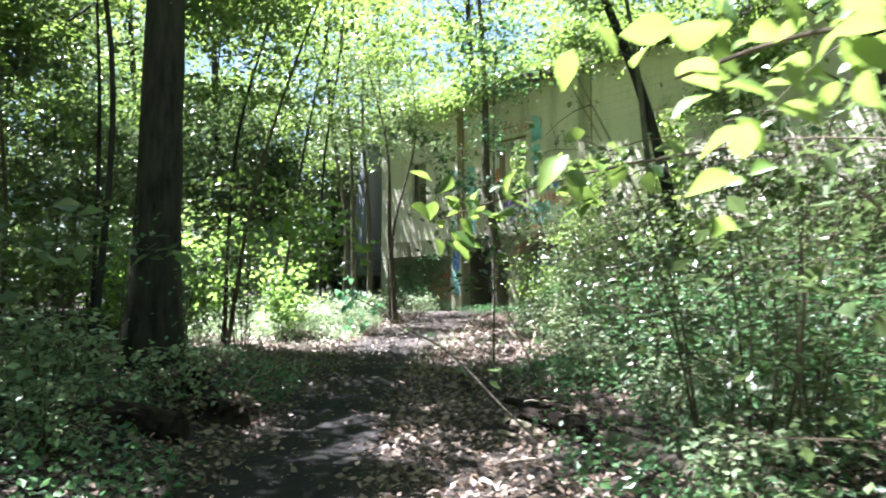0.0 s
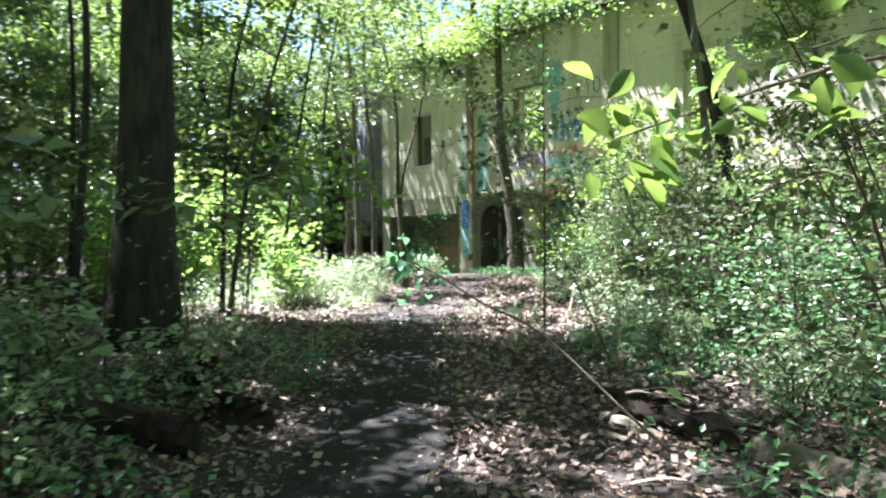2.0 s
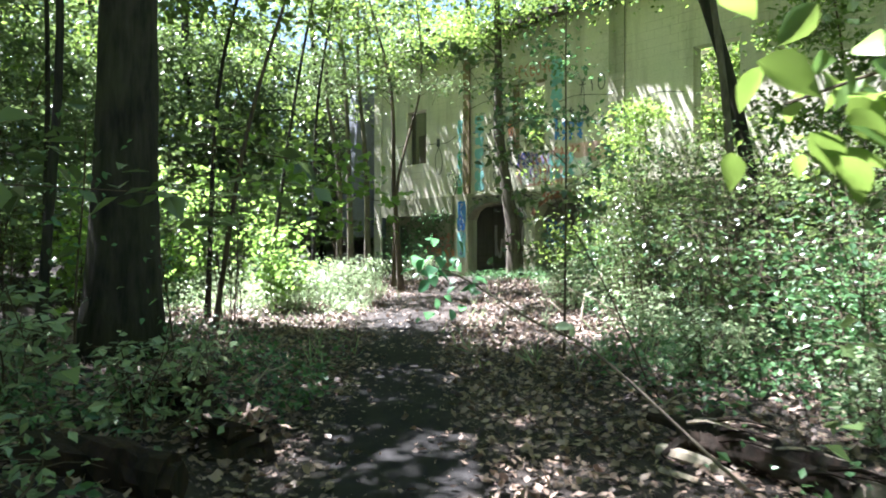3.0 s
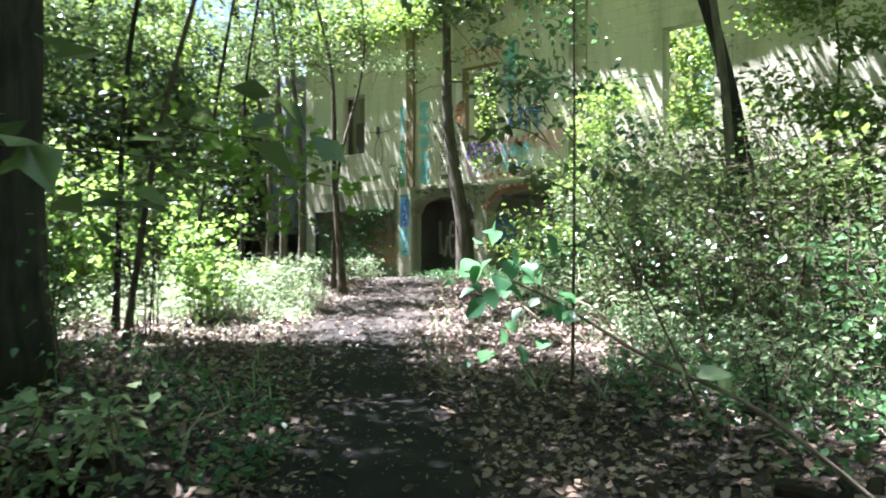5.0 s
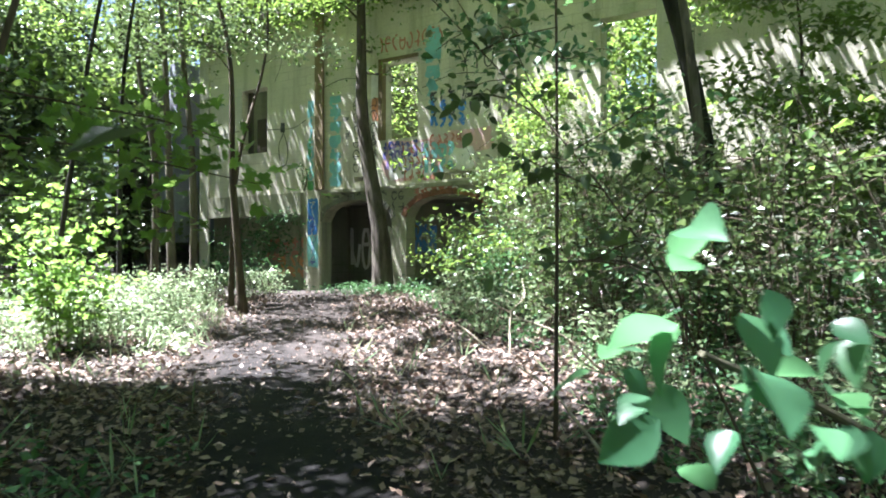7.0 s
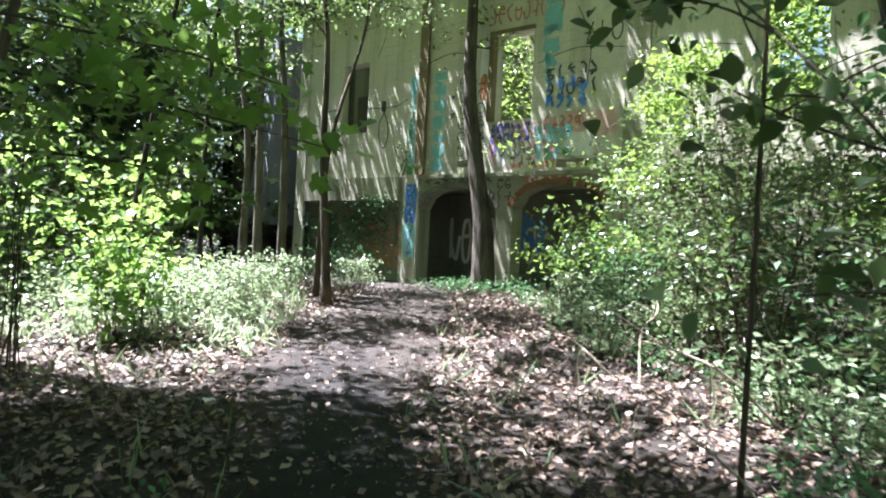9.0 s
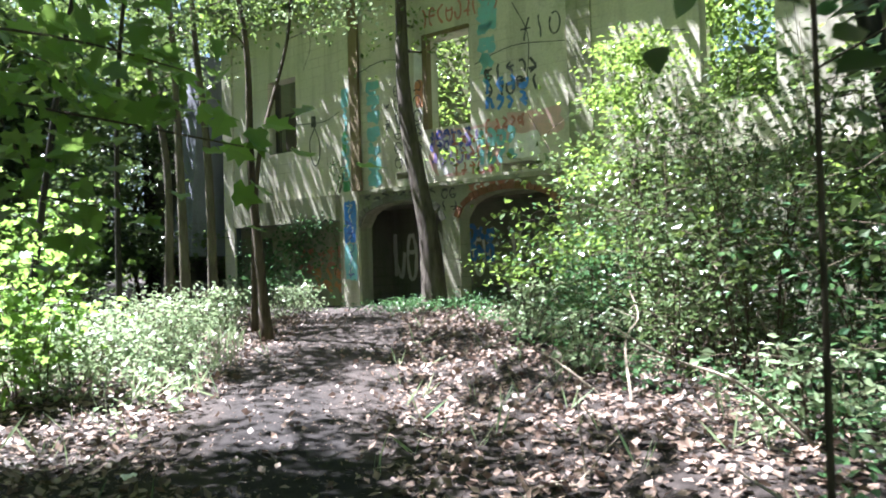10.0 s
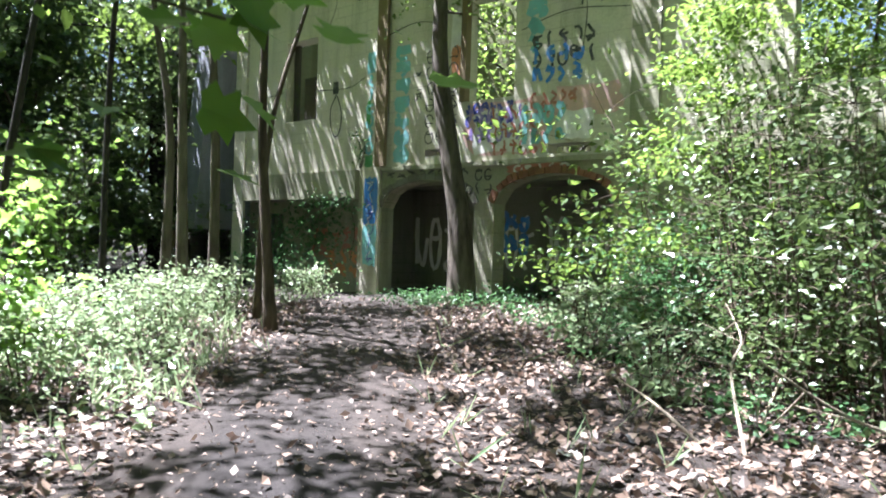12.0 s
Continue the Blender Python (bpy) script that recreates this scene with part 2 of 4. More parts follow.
def lobed(s, at, size, droop=0.3, flat=1.6):
    """Five-lobed maple-like leaves at the points, slightly cupped, each with its stalk end at the point."""
    at = np.asarray(at, float)
    n = len(at)
    d = rng.normal(size=(n, 3)) * (1, 1, 0.4)
    d[:, 2] -= droop
    d = unit(d)
    side = unit(np.cross(d, rng.normal(size=(n, 3)) + (0, 0, flat)))
    up = np.cross(side, d)
    ln = (size * rng.uniform(0.65, 1.3, n))[:, None]
    rim = ((0.0, 0.0), (-0.08, 0.22), (0.12, 0.5), (0.3, 0.3), (0.55, 0.52), (0.62, 0.2), (1.0, 0.0))
    rim = rim + tuple((a, -b) for a, b in rim[-2:0:-1])
    cup = rng.uniform(0.05, 0.3, n)[:, None]
    rows = [at + d * ln * 0.32]
    for a, b in rim:
        rows.append(at + d * ln * a + side * ln * b + up * ln * (cup * abs(b) - 0.25 * a * a * cup))
    m = len(rim)
    base = np.arange(n)[:, None] * (m + 1)
    s.add(np.stack(rows, 1).reshape(-1, 3), np.concatenate([base + np.array((0, i + 1, (i + 1) % m + 1)) for i in range(m)]))


def part(name, soup, mat, parent, label="", smooth=False):
    ob = new(name, soup.mesh(name, mat, smooth))
    ob.parent = parent
    return tagged(ob, label)


def empty(name, m, label, category, group="", kind=""):
    ob = new(name)
    ob.empty_display_size = 0.2
    ob.matrix_world = m
    return tagged(ob, label, category, group, kind)


def sheet(name, soup, mat, label, kind="structure", category=""):
    return tagged(new(name, soup.mesh(name, mat)), label, category, "", kind)


# ---- ground ----


def rise(x, y):
    g = np.interp(y, [0, 6, 10, 15, 19, 23, 60], [0, 0.03, 0.1, 0.22, 0.42, 0.62, 0.8])
    left = np.clip((-1.9 - x) / 1.6, 0, 1)
    g = g + 0.24 * left * left * (3 - 2 * left) * np.clip((15 - y) / 4, 0, 1)
    right = np.clip((x - 0.2) / 1.5, 0, 1)
    g = g + 0.12 * right * right * (3 - 2 * right)
    return g + 0.03 * np.sin(x * 2.1 + 0.7 * y) * np.sin(y * 1.3 - 0.5 * x)


def axis(lo, hi, step, far):
    core = np.arange(lo, hi, step)
    tail = np.array([2, 5, 10, 20, 40, 90, 200, 500, 1500])
    return np.concatenate([lo - tail[::-1], core, core[-1] + tail])


gx, gy = axis(-7, 7, 0.14, 0), axis(-2, 25, 0.14, 0)
X, Y = np.meshgrid(gx, gy)
Z = rise(X, Y) + rng.normal(0, 0.008, X.shape)
nx, ny = len(gx), len(gy)
g = Soup()
idx = np.arange(nx * ny).reshape(ny, nx)
g.add(np.stack([X, Y, Z], -1).reshape(-1, 3), np.stack([idx[:-1, :-1], idx[:-1, 1:], idx[1:, 1:], idx[1:, :-1]], -1).reshape(-1, 4))
ground = sheet("ground", g, SOIL, "brown forest soil with a dark trodden path")
ground.data.shade_smooth()

# ---- the ruin: u runs along its front, v out of it towards the path ----
WALL = pose(0, 25.236, 0, 0, 0, -50.66)      # local x = u, local -y = v


def wp(u, v, z):
    return np.array(WALL @ Vector((u, -v, z)))


def holed_wall(s, u0, u1, z0, z1, v0, v1, holes):
    """One closed wall from u0 to u1 with rectangular openings (u0, u1, z0, z1) right through it."""
    us = sorted({u0, u1, *[h[0] for h in holes], *[h[1] for h in holes]})
    zs = sorted({z0, z1, *[h[2] for h in holes], *[h[3] for h in holes]})
    solid = {(i, k) for i in range(len(us) - 1) for k in range(len(zs) - 1)
             if not any(h[0] <= us[i] < h[1] and h[2] <= zs[k] < h[3] for h in holes)}
    at, verts, faces = {}, [], []

    def corner(i, k, y):
        if (i, k, y) not in at:
            at[i, k, y] = len(verts)
            verts.append((us[i], -v1 if y == 0 else -v0, zs[k]))
        return at[i, k, y]

    for i, k in solid:
        faces.append([corner(i, k, 0), corner(i + 1, k, 0), corner(i + 1, k + 1, 0), corner(i, k + 1, 0)])
        faces.append([corner(i, k + 1, 1), corner(i + 1, k + 1, 1), corner(i + 1, k, 1), corner(i, k, 1)])
        for di, dk, p, q in ((-1, 0, (0, 1), (0, 0)), (1, 0, (1, 0), (1, 1)), (0, -1, (0, 0), (1, 0)), (0, 1, (1, 1), (0, 1))):
            if (i + di, k + dk) not in solid:
                a, c = (i + p[0], k + p[1]), (i + q[0], k + q[1])
                faces.append([corner(*a, 0), corner(*a, 1), corner(*c, 1), corner(*c, 0)])
    n = s.n
    s.v.append(np.array(verts, float))
    s.f.extend([[x + n for x in f] for f in faces])
    s.n += len(verts)


def arch_fill(s, u0, u1, spring, top, v0, v1, n=12):
    """The masonry between a segmental arch and the flat head of its opening."""
    us = np.linspace(u0, u1, n + 1)
    zs = spring + (top - 0.02 - spring) * np.sqrt(np.clip(1 - ((us - (u0 + u1) / 2) / ((u1 - u0) / 2)) ** 2, 0, 1))
    v = [(u, y, z) for u, zz in zip(us, zs) for y, z in ((-v1, zz), (-v0, zz), (-v0, top), (-v1, top))]
    f = [[4 * i + a, 4 * i + c, 4 * i + 4 + c, 4 * i + 4 + a] for i in range(n) for a, c in ((0, 1), (1, 2), (2, 3), (3, 0))]
    s.add(v, f)
    s.f += [[s.n - len(v) + k for k in (3, 2, 1, 0)], [s.n - 4 + k for k in range(4)]]


ruin = empty("ruined_building", WALL, "abandoned roofless concrete building covered in faded graffiti", "building")
TOP = 7.72
s = Soup()
ARCHES = [(1.19, 3.42, 2.36, 2.88), (3.84, 6.05, 2.40, 2.90)]
holed_wall(s, -3.55, 14.5, 3.12, TOP, -0.35, 0.0, [(-1.80, -0.80, 4.27, 6.02), (3.14, 4.18, 4.23, 6.06), (8.56, 9.66, 3.9, 6.11), (4.85, 5.65, 3.2, 3.36), (2.25, 2.66, 3.3, 3.43)])
part("upper_wall", s, PLASTER, ruin, "stained cream plaster wall")
s = Soup()
holed_wall(s, 0.55, 14.5, -0.2, 3.12, -0.35, 0.0, [(a, b, -0.2, t) for a, b, sp, t in ARCHES])
part("lower_wall", s, CONCRETE, ruin, "mossy concrete arcade wall")
for a, b, sp, t in ARCHES:
    s = Soup()
    arch_fill(s, a, b, sp, t, -0.347, -0.003)
    part("arch", s, CONCRETE, ruin)
    # worn brick rim round the arch
    us = np.linspace(a, b, 23)
    zs = sp + (t - 0.02 - sp) * np.sqrt(np.clip(1 - ((us - (a + b) / 2) / ((b - a) / 2)) ** 2, 0, 1))
    for i in range(22):
        d = np.array((us[i + 1] - us[i], zs[i + 1] - zs[i]))
        n = np.array((-d[1], d[0])) / np.linalg.norm(d) * rng.uniform(0.10, 0.14)
        q = [(us[i], zs[i]), (us[i] + d[0] * 0.94, zs[i] + d[1] * 0.94)]
        q += [(q[1][0] + n[0], q[1][1] + n[1]), (q[0][0] + n[0], q[0][1] + n[1])]
        y = -0.02 - rng.uniform(0, 0.02)
        s = Soup()
        s.add([(u, yy, z) for yy in (y, 0.12) for u, z in q], [(0, 1, 2, 3), (7, 6, 5, 4), (0, 4, 5, 1), (1, 5, 6, 2), (2, 6, 7, 3), (3, 7, 4, 0)])
        part("brick", s, BRICK if a > 3 else INNER, ruin)
s = Soup()
holed_wall(s, -3.55, 0.55, -0.2, 2.60, -0.75, -0.45, [(-3.1, -2.3, 0.5, 2.3)])
part("recessed_wall", s, CONCRETE, ruin, "overgrown recessed lower wall")
s = Soup()
box(s, (-3.15, -0.10, 2.56), (0.54, 0.75, 3.12))
part("floor_beam", s, CONCRETE, ruin, "pale mossy concrete edge beam")
for u in np.arange(1.2, 14, 0.8):
    s = Soup()
    box(s, (u, -0.07, 3.06 + rng.uniform(-0.01, 0.01)), (u + 0.79, -0.003, 3.14), 0.002)
    part("ledge_stone", s, CONCRETE, ruin)
for u, w, mat in ((0.70, 0.47, PLASTER), (-3.55, 0.4, PLASTER), (6.3, 0.45, CONCRETE)):
    s = Soup()
    box(s, (u, -0.06, -0.2), (u + w, -0.002, TOP - 0.15))
    part("pilaster", s, mat, ruin)
s = Soup()
box(s, (1.06, -0.12, 3.15), (1.32, -0.063, TOP - 0.2), 0.01)
part("post", s, RUST, ruin, "rusty brown timber post")
for u in np.arange(-3.9, 14.5, 0.9):
    s = Soup()
    box(s, (u, -0.32 + rng.uniform(-0.04, 0.04), TOP), (u + 0.89, 0.5, TOP + 0.16 + rng.uniform(0, 0.06)), 0.015)
    part("roof_slab", s, ROOFING, ruin, "crumbling dark overhanging roof slab")
s = Soup()
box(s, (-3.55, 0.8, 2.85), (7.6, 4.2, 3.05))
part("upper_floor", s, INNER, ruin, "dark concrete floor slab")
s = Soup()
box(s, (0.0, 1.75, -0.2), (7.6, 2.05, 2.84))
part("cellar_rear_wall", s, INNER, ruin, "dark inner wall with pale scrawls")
s = Soup()
holed_wall(s, -3.55, 7.6, 3.06, 7.7, -4.1, -3.8, [])
part("rear_wall", s, OLIVE, ruin, "green mossy rear wall")
s = Soup()
box(s, (-3.55, 0.36, 3.06), (-3.2, 3.79, TOP))
part("end_wall", s, OLIVE, ruin)
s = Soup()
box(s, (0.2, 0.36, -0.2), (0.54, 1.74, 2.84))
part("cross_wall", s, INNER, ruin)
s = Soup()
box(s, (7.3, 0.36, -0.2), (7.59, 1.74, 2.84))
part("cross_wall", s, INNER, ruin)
# window surrounds and a hanging plank
for a, b, c, d in ((3.14, 4.18, 4.23, 6.06),):
    s = Soup()
    box(s, (a - 0.09, -0.05, c), (a + 0.03, 0.1, d + 0.08), 0.006)
    box(s, (a + 0.031, -0.05, d), (b + 0.02, 0.1, d + 0.08), 0.006)
    part("window_frame", s, RUST, ruin, "weathered brown timber frame")
# boards take a near-black colour that stands in for the shaded room
for lo, hi in (((-1.3, 0.1, 4.27), (-0.95, 0.16, 5.2)), ((-1.78, 0.2, 4.27), (-1.62, 0.26, 6.0))):
    s = Soup()
    box(s, lo, hi, 0.004)
    part("board", s, ROOFING, ruin, "timber board coloured dark for the window's shade")
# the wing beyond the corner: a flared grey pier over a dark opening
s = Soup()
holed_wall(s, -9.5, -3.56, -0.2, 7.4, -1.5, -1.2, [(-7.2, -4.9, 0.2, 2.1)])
part("wing_wall", s, INNER, ruin, "dark wing wall")
s = Soup()
v = [(-5.2, -0.55, 1.9), (-4.35, -0.55, 1.9), (-4.35, 1.19, 1.9), (-5.2, 1.19, 1.9), (-4.9, -0.1, 7.2), (-4.4, -0.1, 7.2), (-4.4, 1.19, 7.2), (-5.0, 1.19, 7.2)]
s.add(v, [(3, 2, 1, 0), (4, 5, 6, 7), (0, 1, 5, 4), (1, 2, 6, 5), (2, 3, 7, 6), (3, 0, 4, 7)])
part("pier", s, GREY_PAINT, ruin, "flared grey painted concrete pier")
s = Soup()
tube(s, [(-5.6, -0.4, 2.0), (-5.3, -0.45, 1.2), (-5.05, -0.5, 0.3)], 0.11, 0.09, 7, 5)
part("strut", s, RUST, ruin, "rusty orange slanting strut")
for u in (-9.5, -3.86):
    s = Soup()
    box(s, (u, 1.51, -0.2), (u + 0.3, 4.0, 7.4))
    part("wing_side", s, INNER, ruin)
s = Soup()
box(s, (-9.5, 4.01, -0.2), (-3.56, 4.3, 7.4))
part("wing_rear", s, INNER, ruin)

# faded sprayed marks and one painted sunlit strip, a few millimetres proud of the wall


def ribbon(s, pts, w, y, n=14):
    p = smooth_line([(a, 0, c) for a, c in pts], n)
    t = np.gradient(p, axis=0)
    nn = np.stack([-t[:, 2], 0 * t[:, 0], t[:, 0]], 1)
    nn = nn / (np.linalg.norm(nn, axis=1)[:, None] + 1e-9) * (w * rng.uniform(0.35, 0.6, (n, 1)))
    v = np.concatenate([p + nn, p - nn]) + (0, y, 0)
    s.add(v, [(i, i + n, i + n + 1, i + 1) for i in range(n - 1)])


def scrawl(col, u0, u1, z0, z1, w, y=-0.006, rows=1, cols=4, wild=0.5):
    """A patch of illegible bars and loops, each stroke a part of its own."""
    du, dz = (u1 - u0) / cols, (z1 - z0) / rows
    label = "faded %s spray-paint stroke" % col

    def stroke(pts, depth, n):
        s = Soup()
        ribbon(s, pts, w, depth, n)
        part("graffiti", s, PAINT[col], ruin, label)

    for i in range(cols):
        for k in range(rows):
            c = np.array((u0 + (i + 0.5) * du, z0 + (k + 0.5) * dz))
            kind = rng.random()
            depth = y - 0.0006 * ((i + k) % 3)
            if kind < wild * 0.6:
                a = rng.uniform(0, 6.28) + np.linspace(0, rng.uniform(2.4, 7.0), 7)
                stroke([c + (0.36 * du * math.cos(q), 0.4 * dz * math.sin(q)) for q in a], depth, 16)
            elif kind < wild:
                stroke([c + rng.uniform(-0.42, 0.42, 2) * (du, dz) for _ in range(5)], depth, 18)
            else:
                stroke([c + (rng.uniform(-0.3, 0.3) * du, e * dz) for e in (-0.4, -0.1, 0.2, 0.42)], depth, 8)
            if rng.random() < 0.6:
                e = rng.uniform(-0.35, 0.35) * dz
                stroke([c + (-0.35 * du, e), c + (0, e * 0.8), c + (0.35 * du, e * 1.1)], y - 0.002, 6)


def wash(col, u0, u1, z0, z1, y=-0.003):
    """A ragged patch of rolled paint, also used once for a strip of sunlight."""
    s = Soup()
    n = 22
    a = np.linspace(0, 2 * np.pi, n, endpoint=False)
    k = 1 / np.maximum(np.abs(np.cos(a)), np.abs(np.sin(a))) * rng.uniform(0.82, 1.0, n)
    v = [((u0 + u1) / 2, y, (z0 + z1) / 2)] + [((u0 + u1) / 2 + math.cos(x) * q * (u1 - u0) / 2, y, (z0 + z1) / 2 + math.sin(x) * q * (z1 - z0) / 2) for x, q in zip(a, k)]
    s.add(v, [(0, i + 1, (i + 1) % n + 1) for i in range(n)])
    part("paint_or_sun_patch", s, PAINT[col], ruin, "ragged patch of %s paint" % col)


wash("blue", 0.74, 1.13, 2.0, 2.98, -0.064)
wash("cyan", 0.74, 1.13, 1.2, 2.05, -0.065)
scrawl("white", 0.80, 1.06, 1.3, 2.9, 0.022, -0.070, 7, 1)
scrawl("navy", 0.80, 1.08, 1.25, 2.9, 0.022, -0.074, 6, 1)
wash("green", 0.74, 0.98, 3.15, 3.4, -0.064)
wash("green", 0.76, 0.88, 3.9, 4.5, -0.064)
wash("cyan", 0.74, 0.98, 5.0, 5.45, -0.064)
scrawl("cyan", 0.74, 0.98, 3.4, 5.0, 0.07, -0.068, 6, 1)
for z in (3.22, 3.55, 3.9, 4.25, 4.6, 4.95, 5.28):
    wash("cyan", 1.45, 1.85, z, z + rng.uniform(0.16, 0.3), -0.003)
scrawl("cyan", 1.42, 1.88, 3.2, 5.5, 0.09, -0.006, 7, 1)
scrawl("black", 2.2, 3.0, 3.5, 5.3, 0.026, -0.006, 6, 3, 0.9)
scrawl("black", 1.95, 2.15, 4.3, 5.0, 0.022, -0.006, 2, 1, 0.9)
# a dangling loop drawn in black
s = Soup()
ribbon(s, [(-0.22, 4.98), (-0.2, 4.7), (-0.34, 4.45), (-0.33, 4.1), (-0.2, 3.85), (-0.06, 3.95), (-0.02, 4.3), (-0.12, 4.6), (-0.2, 4.72)], 0.035, -0.006, 40)
part("graffiti", s, PAINT["black"], ruin, "black spray-painted loop")
wash("black", -0.3, -0.12, 4.72, 5.0, -0.004)
# grimy scribbles on the band over the arches
scrawl("black", 1.3, 3.3, 2.92, 3.05, 0.03, -0.006, 1, 8, 0.8)
scrawl("black", 3.4, 3.8, 2.55, 3.03, 0.03, -0.006, 2, 2, 0.8)
# white strip beside the window: sun on the plaster, put in as colour
wash("white", 2.78, 3.04, 4.5, 6.0, -0.003)
wash("orange", 2.8, 3.03, 4.7, 5.3, -0.005)
wash("pink", 3.1, 4.9, 3.2, 4.2, -0.003)
wash("white", 3.3, 4.6, 3.25, 4.1, -0.005)
scrawl("navy", 3.15, 4.2, 3.75, 4.18, 0.055, -0.008, 2, 6)
scrawl("violet", 3.2, 4.4, 3.45, 4.1, 0.05, -0.011, 2, 6)
scrawl("red", 3.7, 4.9, 3.2, 4.1, 0.045, -0.013, 3, 6)
scrawl("cyan", 4.3, 5.2, 3.35, 4.05, 0.10, -0.015, 2, 4)
wash("pink", 4.9, 6.2, 3.75, 4.3, -0.003)
wash("white", 5.0, 5.7, 3.4, 3.9, -0.006)
scrawl("red", 4.5, 5.4, 3.9, 4.25, 0.05, -0.008, 1, 5)
scrawl("cyan", 4.35, 4.85, 4.9, 6.7, 0.13, -0.006, 6, 1)
wash("cyan", 4.45, 4.85, 5.9, 6.6, -0.003)
scrawl("black", 4.5, 5.7, 4.6, 5.25, 0.05, -0.009, 2, 5)
scrawl("blue", 4.5, 5.5, 4.35, 5.0, 0.07, -0.012, 2, 4)
scrawl("black", 5.3, 6.2, 5.5, 6.0, 0.035, -0.006, 1, 3)
scrawl("red", 3.0, 4.9, 6.25, 6.7, 0.045, -0.006, 1, 9)
wash("red", 4.05, 5.3, 2.88, 3.06, -0.0045)
scrawl("white", 4.2, 5.3, 2.9, 3.05, 0.04, -0.008, 1, 5)
scrawl("blue", -5.3, -4.5, 2.1, 2.9, 0.14, 0.35, 2, 3)
# hairline cracks
for pts in (((-2.6, 4.9), (-1.9, 4.95)), ((-0.7, 4.92), (0.1, 4.85), (0.55, 4.95)), ((1.22, 5.7), (1.9, 5.85), (2.7, 5.75)), ((4.3, 5.3), (5.2, 5.5), (6.2, 5.4)), ((5.2, 6.3), (5.5, 5.6), (5.4, 4.7)), ((-0.4, 7.4), (-0.3, 6.6), (-0.5, 6.1)), ((7.0, 5.0), (7.6, 5.2), (8.4, 5.1))):
    s = Soup()
    ribbon(s, [(a + rng.normal(0, 0.03), c + rng.normal(0, 0.03)) for a, c in pts], 0.02, -0.004, 16)
    part("crack", s, PAINT["black"], ruin)
# pale scrawls inside the cellar
scrawl("white", 0.6, 2.5, 1.0, 2.4, 0.10, 1.744, 1, 5, 1.0)
scrawl("white", 2.9, 5.2, 1.1, 2.4, 0.08, 1.744, 1, 6, 1.0)
scrawl("blue", 2.8, 3.5, 1.5, 2.4, 0.10, 1.738, 2, 3, 1.0)
scrawl("red", -1.4, 0.3, 1.3, 2.0, 0.07, 0.444, 2, 5)
scrawl("orange", -0.9, 0.2, 0.9, 1.5, 0.09, 0.44, 2, 3)

# ---- trees and plants ----


def spray(tips, n, spread):
    """Leaf points gathered in flat sprays round the twig ends."""
    tips = np.asarray(tips)
    return tips[rng.integers(0, len(tips), n)] + rng.normal(0, spread, (n, 3)) * (1, 1, 0.4)


def make_tree(name, label, height, r, bark, leafmat, n_leaves, leaf_size, low=0.35, wide=0.3, lean=(0, 0), limbs=9, cluster=0.35, flare=0.06, m=None, bend=0.25, group="", line=None, close=False):
    t = empty(name, m or pose(0, 0, 0), label, "tree", group)
    s = Soup()
    b = np.array([(0, 0, -0.15), (lean[0] * 0.2 + rng.normal(0, bend * 0.3), lean[1] * 0.2 + rng.normal(0, bend * 0.3), height * 0.33),
                  (lean[0] * 0.6 + rng.normal(0, bend), lean[1] * 0.6 + rng.normal(0, bend), height * 0.66), (lean[0], lean[1], height)])
    trunk = tube(s, b if line is None else line, r, r * 0.25, 12 if r > 0.1 else 6, 24, flare, 0.04)
    part("trunk", s, bark, t, smooth=True)
    tips = [trunk[-1]]
    for i in range(limbs):
        h = low + (0.97 - low) * (i + rng.uniform(0, 0.8)) / limbs
        st = trunk[min(23, int(h * 23))]
        a = rng.uniform(0, 2 * np.pi)
        ln = height * wide * (1.25 - 0.8 * h) * rng.uniform(0.7, 1.2)
        d = np.array((math.cos(a), math.sin(a), rng.uniform(0.0, 0.6)))
        s = Soup()
        p = tube(s, [st, st + d * ln * 0.5 + (0, 0, 0.05 * ln), st + d * ln + rng.normal(0, 0.1 * ln, 3)], max(r * 0.35 * (1.1 - h), 0.006), 0.004, 5, 6)
        tips += [p[3], p[4], p[5]]
        for j in range(3):
            q = p[rng.integers(2, 5)]
            e = q + rng.normal(0, 0.35 * ln, 3) * (1, 1, 0.35)
            tube(s, [q, (q + e) / 2 + (0, 0, 0.03), e], 0.008 if r > 0.05 else 0.004, 0.003, 4, 4)
            tips += [e, (q + e) / 2]
        part("limb", s, bark, t)
    s = Soup()
    leaves(s, spray(tips, n_leaves, cluster), leaf_size, 0.62, flat=2.0, many=close)
    part("crown", s, leafmat, t, smooth=close)
    return t


def on_ground(x, y, turn=0.0):
    return pose(x, y, float(rise(x, y)), 0, 0, turn)


def put(ob, x, y, turn=0.0, size=1.0):
    c = copy_thing(ob, on_ground(x, y, turn))
    c.scale = (size, size, size)
    return c


# the great trunk beside the path
make_tree("large_tree", "massive dark-barked tree trunk standing beside the path", 17, 0.36, BARK_DARK, LEAF_CANOPY, 16000, 0.15, 0.45, 0.34, (0.3, 0.6), 20, 0.5, 0.16, on_ground(-4.1, 10.35), 0.1)
# the crooked tree before the arches
make_tree("crooked_tree", "crooked grey tree growing against the arcade", 11, 0.24, BARK_BROWN, LEAF_CANOPY, 3600, 0.11, 0.66, 0.22, (0, 0), 9, 0.3, 0.08, pose(0, 0, 0), 0.1,
          line=[wp(3.66, 0.6, 0.45), wp(3.6, 0.6, 1.5), wp(3.52, 0.6, 2.2), wp(3.22, 0.6, 3.6), wp(3.02, 0.6, 4.9), wp(3.0, 0.6, 6.5), wp(3.1, 0.8, 9.0), wp(3.0, 1.0, 11.5)])
